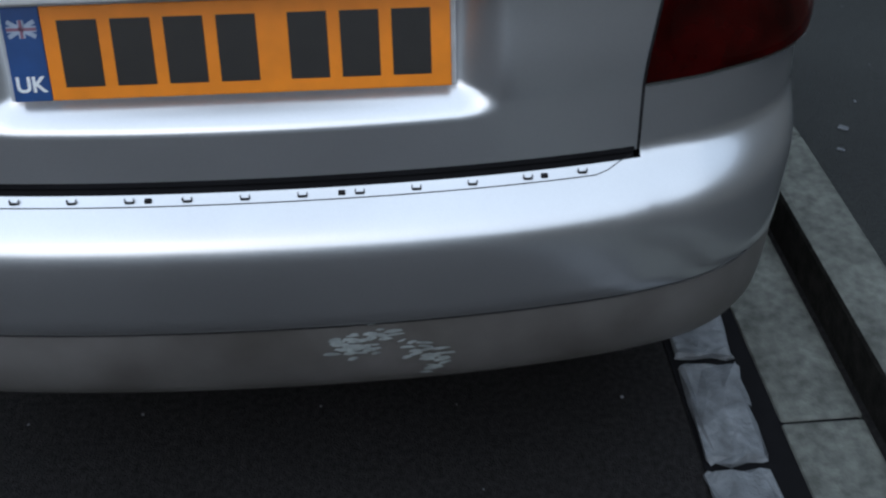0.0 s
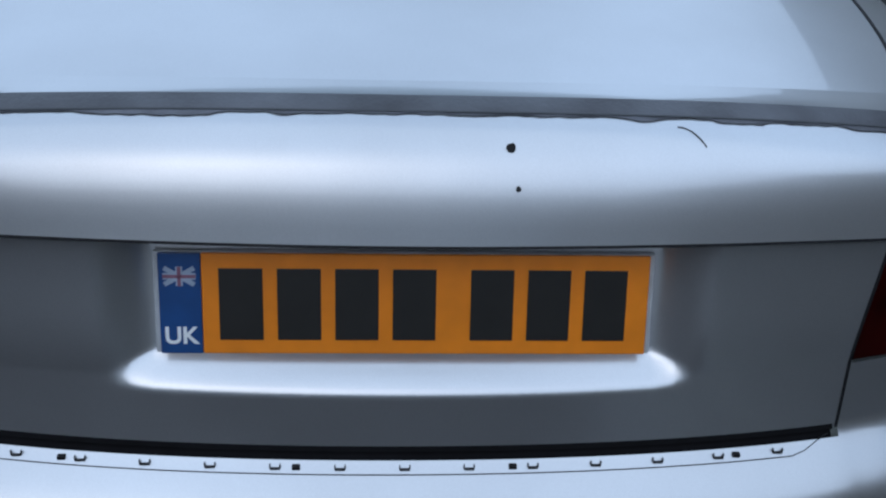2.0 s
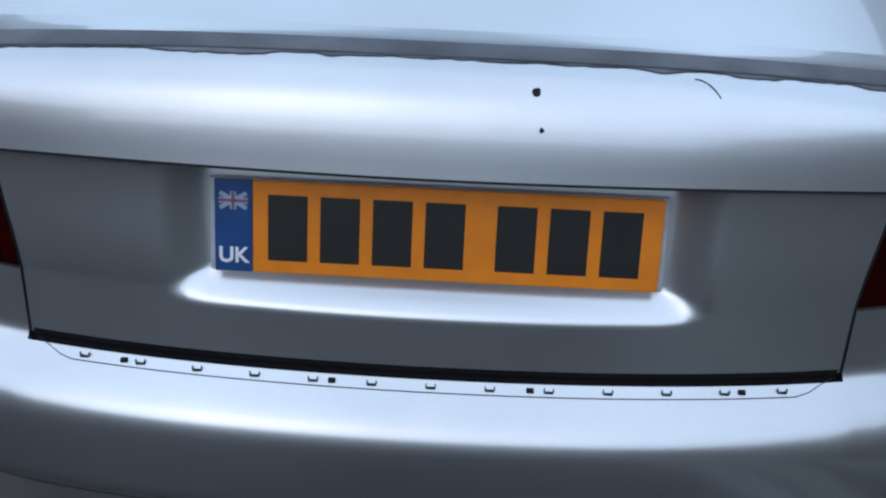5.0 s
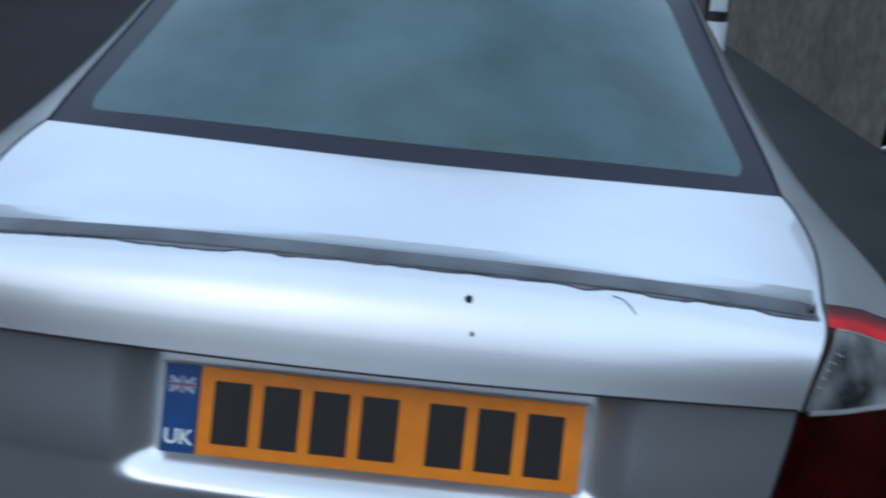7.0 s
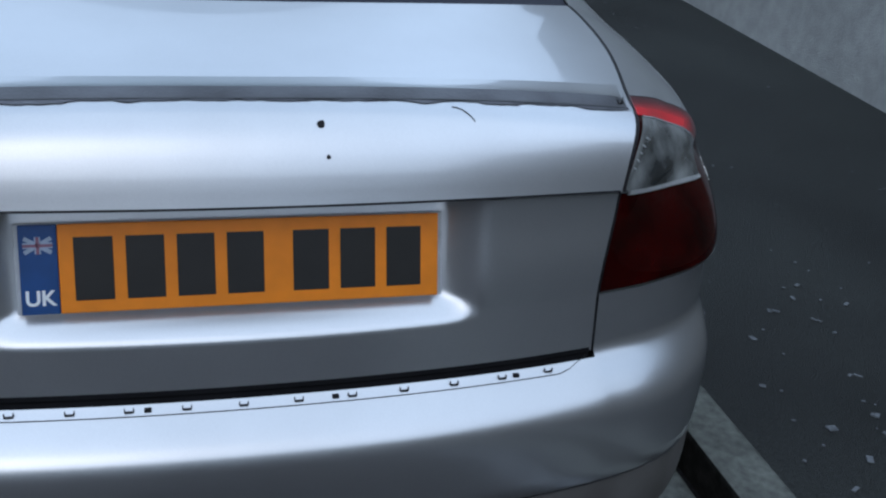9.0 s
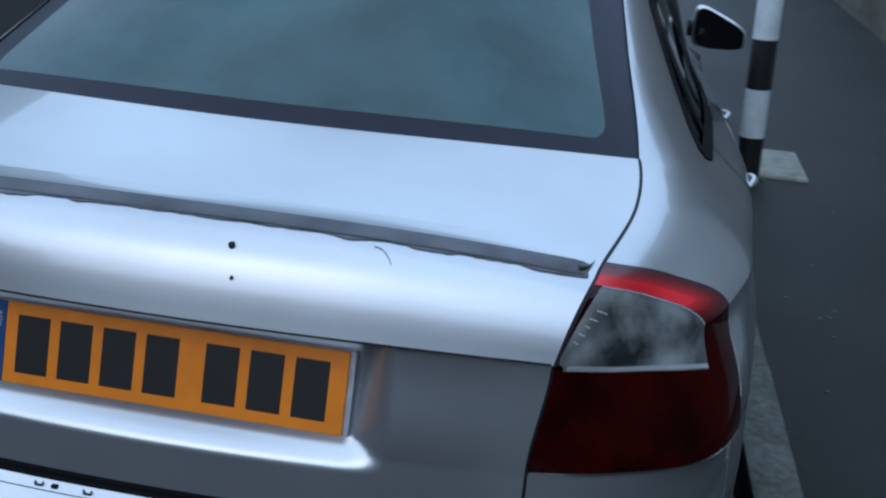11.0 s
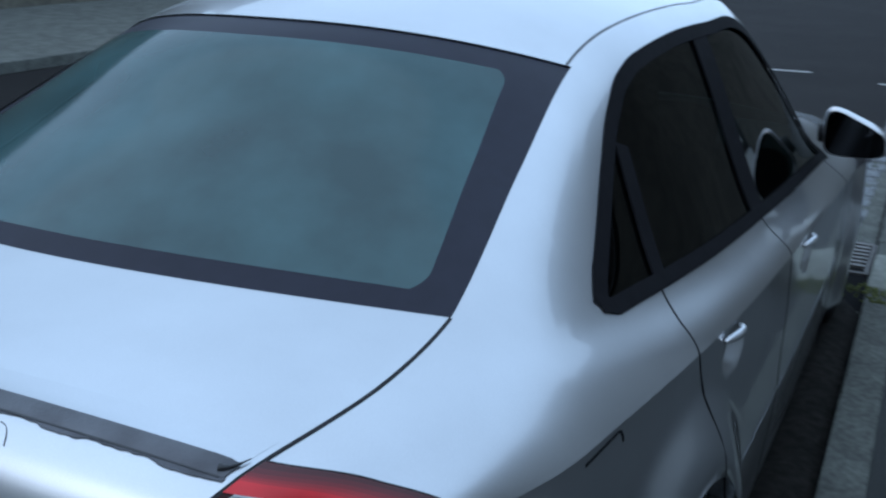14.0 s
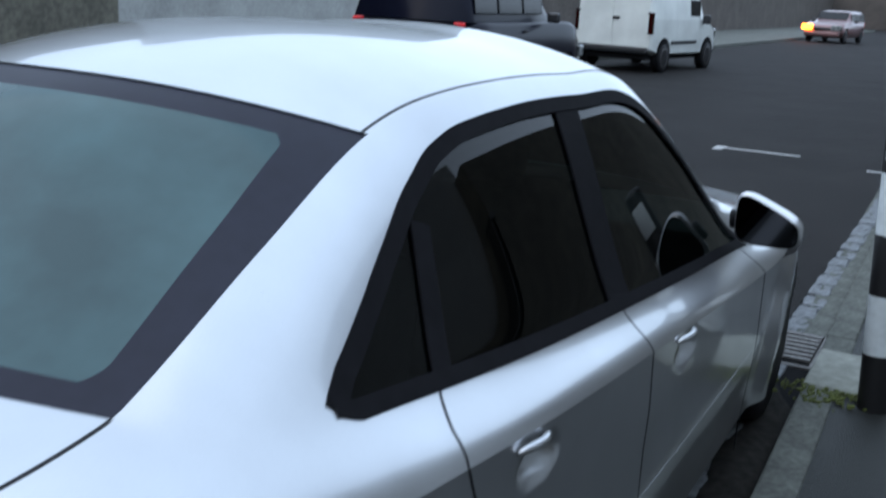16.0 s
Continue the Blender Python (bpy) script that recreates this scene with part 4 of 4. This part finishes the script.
# ---- wall and pipe beside the footway ----
wall = tagged(part("wall_east", box((3.10, 3.46, 1.72), (0.24, 3.92, 3.35)), RENDER, smooth=False), "grey rendered wall along the footway", "wall", kind="structure")
# this stretch is never in view; added to darken the flank's reflections
tagged(part("wall_east_near", box((3.10, -5.25, 1.45), (0.24, 13.5, 2.8)), WALLBROWN, smooth=False), "plain brown wall by the footway, unseen, added to darken reflections", "wall", kind="structure")
tagged(part("wall_east_far", box((2.86, 30.3, 1.55), (0.24, 50.0, 3.0)), WALLBROWN, smooth=False), "brown weathered wall further along the footway", "wall", kind="structure")
post_ob = thing("gate_post", "dark square gate post against the rendered wall", "post")
part("shaft", box((2.80, 5.34, 1.2), (0.12, 0.12, 2.2), 0.01), POSTBLACK, post_ob, "dark painted shaft", False)
part("post_cap", box((2.80, 5.34, 2.32), (0.15, 0.15, 0.05), 0.01), POSTBLACK, post_ob, "flat cap", False)
can = thing("can", "crumpled shiny drinks can at the foot of the post", "can")
m = Matrix.Translation((2.74, 5.25, 0.122)) @ Matrix.Rotation(radians(70), 4, "X") @ Matrix.Rotation(radians(25), 4, "Z")
part("can_body", lathe([(0.026, -0.055), (0.033, -0.048), (0.031, -0.02), (0.027, 0.0), (0.032, 0.025), (0.033, 0.045), (0.027, 0.055)], m, 20), CHROME, can, "dented shiny body")
part("can_lid", lathe([(0.0265, 0.0552), (0.024, 0.053), (0.004, 0.053)], m, 20), WHITE, can, "pale lid")

# ---- banded post ----
post = thing("bollard", "black and white banded metal post on the footway edge", "bollard")
px, py, pr = 1.195, 3.63, 0.055
for i, (z0, z1, mm) in enumerate(((0.09, 0.305, POSTBLACK), (0.305, 0.525, POSTWHITE), (0.525, 0.745, POSTBLACK), (0.745, 0.965, POSTWHITE), (0.965, 1.165, POSTBLACK))):
    part("band", lathe([(pr, z0), (pr, z1 - 0.001)], Matrix.Translation((px, py, 0)), 32), mm, post, "white band" if mm is POSTWHITE else "black band")
part("cap", lathe([(pr + 0.001, 1.164), (pr, 1.172), (pr * 0.7, 1.185), (0.01, 1.19)], Matrix.Translation((px, py, 0)), 32), POSTBLACK, post, "black domed cap")
part("reflector", box((px - 0.005, py - pr - 0.002, 1.065), (0.075, 0.008, 0.11), 0.004), POSTWHITE, post, "pale reflector panel")

post.matrix_world = Matrix.Translation((px, py, 0.09)) @ Matrix.Rotation(radians(-2.6), 4, "Y") @ Matrix.Translation((-px, -py, -0.09))

# ---- gutter, kerb and setts ----
pave = bpy.data.objects["pavement"]
rnd = random.Random(3)


def block(sx, sy, sz, bev):
    bm = box((0, 0, -sz / 2), (sx, sy, sz), bev)
    me = bpy.data.meshes.new("block")
    for f in bm.faces:
        f.smooth = False
    bm.to_mesh(me)
    bm.free()
    return me


def rough_block(sx, sy, sz, seed):
    bm = box((0, 0, -sz / 2), (sx, sy, sz), 0.012)
    bmesh.ops.subdivide_edges(bm, edges=[e for e in bm.edges if e.calc_length() > 0.05], cuts=2, use_grid_fill=True)
    r = random.Random(seed)
    for v in bm.verts:
        v.co += Vector((r.uniform(-1, 1), r.uniform(-1, 1), r.uniform(-1.2, 0.7))) * 0.0075
    me = bpy.data.meshes.new("sett")
    bm.to_mesh(me)
    bm.free()
    return me


def KERB_X(y):
    """The kerb runs at a slight angle to the car."""
    return 1.072 - 0.020 * y


setts = []
for k in range(5):
    me = rough_block(0.112, 0.236, 0.10, k)
    me.materials.append(SETT)
    setts.append(me)
y, k = -1.5, 0
while y < 14:
    if not 4.0 < y < 4.6:
        ob = new("sett", setts[k % 5])
        ob.parent = ground
        ob.matrix_world = pose(0.745 + rnd.uniform(-0.006, 0.006), y + 0.125, 0.014 + rnd.uniform(-0.003, 0.003), rnd.uniform(-1.5, 1.5), rnd.uniform(-1.5, 1.5), rnd.uniform(-2.5, 2.5))
    y += 0.247
    k += 1
chan = block(0.15, 0.895, 0.1, 0.006)
chan.materials.append(KERB)
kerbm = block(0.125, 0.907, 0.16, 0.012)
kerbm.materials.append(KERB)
kerbm.materials.append(SHADEBLACK)
# road-side faces get the shade as a darker colour
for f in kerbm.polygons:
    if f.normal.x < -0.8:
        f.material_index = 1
pale = block(0.125, 0.6, 0.16, 0.012)
pale.materials.append(PALE)
for i in range(-3, 26):
    yy = 0.075 + 0.9 * i
    if not 3.9 < yy + 0.45 < 4.8:
        ob = new("channel_block", chan)
        ob.parent = ground
        ob.matrix_world = pose(KERB_X(yy + 0.45) - 0.152, yy + 0.45, 0.008, 0, 0.6, 1.1 + rnd.uniform(-0.3, 0.3))
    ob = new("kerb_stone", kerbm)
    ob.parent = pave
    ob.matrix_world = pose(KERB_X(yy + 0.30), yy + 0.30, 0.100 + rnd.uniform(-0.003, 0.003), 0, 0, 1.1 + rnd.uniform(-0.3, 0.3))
slab = part("pale_slab", box((1.21, 3.955, 0.062), (0.56, 0.48, 0.09), 0.012), PALE, pave, "pale worn slab under the post")
bm = bmesh.new()
for i in range(160):
    p = Vector((rnd.gauss(1.02, 0.09), rnd.gauss(3.66, 0.06), 0.100))
    s = rnd.uniform(0.006, 0.015)
    add_box(bm, p, (s, s, s * 0.7), 0, Matrix.Rotation(rnd.uniform(0, 3), 4, "Z"))
tagged(part("moss", bm, MOSS, smooth=False), "yellow green moss in the kerb joint", "moss", kind="stuff")
# drain grate
grate = thing("drain_grate", "cast iron drain grate in the gutter", "drain")
part("frame", box((0.80, 4.42, 0.003), (0.22, 0.50, 0.02), 0.004), IRON, grate, "iron frame", False)
part("pit", box((0.80, 4.42, 0.0145), (0.18, 0.46, 0.004)), DARK, grate, "", False)
for i in range(7):
    part("slat", box((0.80, 4.24 + 0.06 * i, 0.022), (0.18, 0.027, 0.014), 0.003), IRON, grate, "", False)
# joints fill under the gutter pieces
tagged(part("gutter_bed", box((0.835, 4, 0.001), (0.30, 24, 0.004)), DARK, smooth=False), "dark gritty joints between the gutter stones", "gutter", kind="structure")
# black sheet in the gutter beside the car: the shade there, put into colour
bm = bmesh.new()
prev = None
for i in range(61):
    yy = 0.95 + 0.05 * i
    a = KERB_X(yy) - 0.245 + 0.02 * noise.noise(Vector((yy * 5, 0.2, 0)))
    b = KERB_X(yy) - 0.062 - 0.03 * abs(noise.noise(Vector((yy * 4, 3.2, 0)))) - 0.12 * (1 - smooth01(min(i, 60 - i) / 8))
    row = [bm.verts.new((a + (b - a) * f, yy, 0.012 + 0.016 * math.sin(math.pi * f) * smooth01(min(i, 60 - i) / 5) + 0.004 * noise.noise(Vector((yy * 20, f * 9, 0))))) for f in span(0, 1, 6)]
    if prev:
        for k in range(6):
            bm.faces.new((prev[k], prev[k + 1], row[k + 1], row[k]))
    prev = row
bmesh.ops.recalc_face_normals(bm, faces=bm.faces)
tagged(part("gutter_shade", bm, SHADEBLACK), "black strip in the gutter, painted shade between car and kerb", "silt", kind="stuff")
# parking bay marks
mark = thing("road_marking", "worn white parking bay mark on the asphalt", "road marking", kind="structure")
part("line", box((-0.66, 10.9, 0.003), (0.80, 0.07, 0.004)), PAINTLINE, mark, "", False)
part("tick", box((-1.09, 10.86, 0.0035), (0.10, 0.30, 0.004)), PAINTLINE, mark, "", False)
part("line", box((0.62, 10.4, 0.003), (0.35, 0.07, 0.004)), PAINTLINE, mark, "", False)
# pale grit on the footway and road
bm = bmesh.new()
for i in range(140):
    p = Vector((rnd.uniform(1.15, 2.6), rnd.uniform(-0.5, 4.5), 0.093))
    s = rnd.uniform(0.003, 0.010)
    add_box(bm, p, (s, s * rnd.uniform(0.6, 1.5), s * 0.5), 0, Matrix.Rotation(rnd.uniform(0, 3), 4, "Z"))
for i in range(14):
    p = Vector((rnd.uniform(-0.6, 0.68), rnd.uniform(-0.6, 0.3), 0.002))
    s = rnd.uniform(0.002, 0.005)
    add_box(bm, p, (s, s, s * 0.5), 0, Matrix.Rotation(rnd.uniform(0, 3), 4, "Z"))
for i in range(34):
    p = Vector((rnd.uniform(1.16, 1.75), rnd.uniform(0.0, 1.1), 0.0925))
    w = rnd.uniform(0.008, 0.024)
    add_box(bm, p, (w, w * rnd.uniform(0.3, 0.8), 0.003), 0, Matrix.Rotation(rnd.uniform(0, 3), 4, "Z"))
tagged(part("grit", bm, SETT, smooth=False), "scattered pale grit and leaf bits", "grit", kind="stuff")
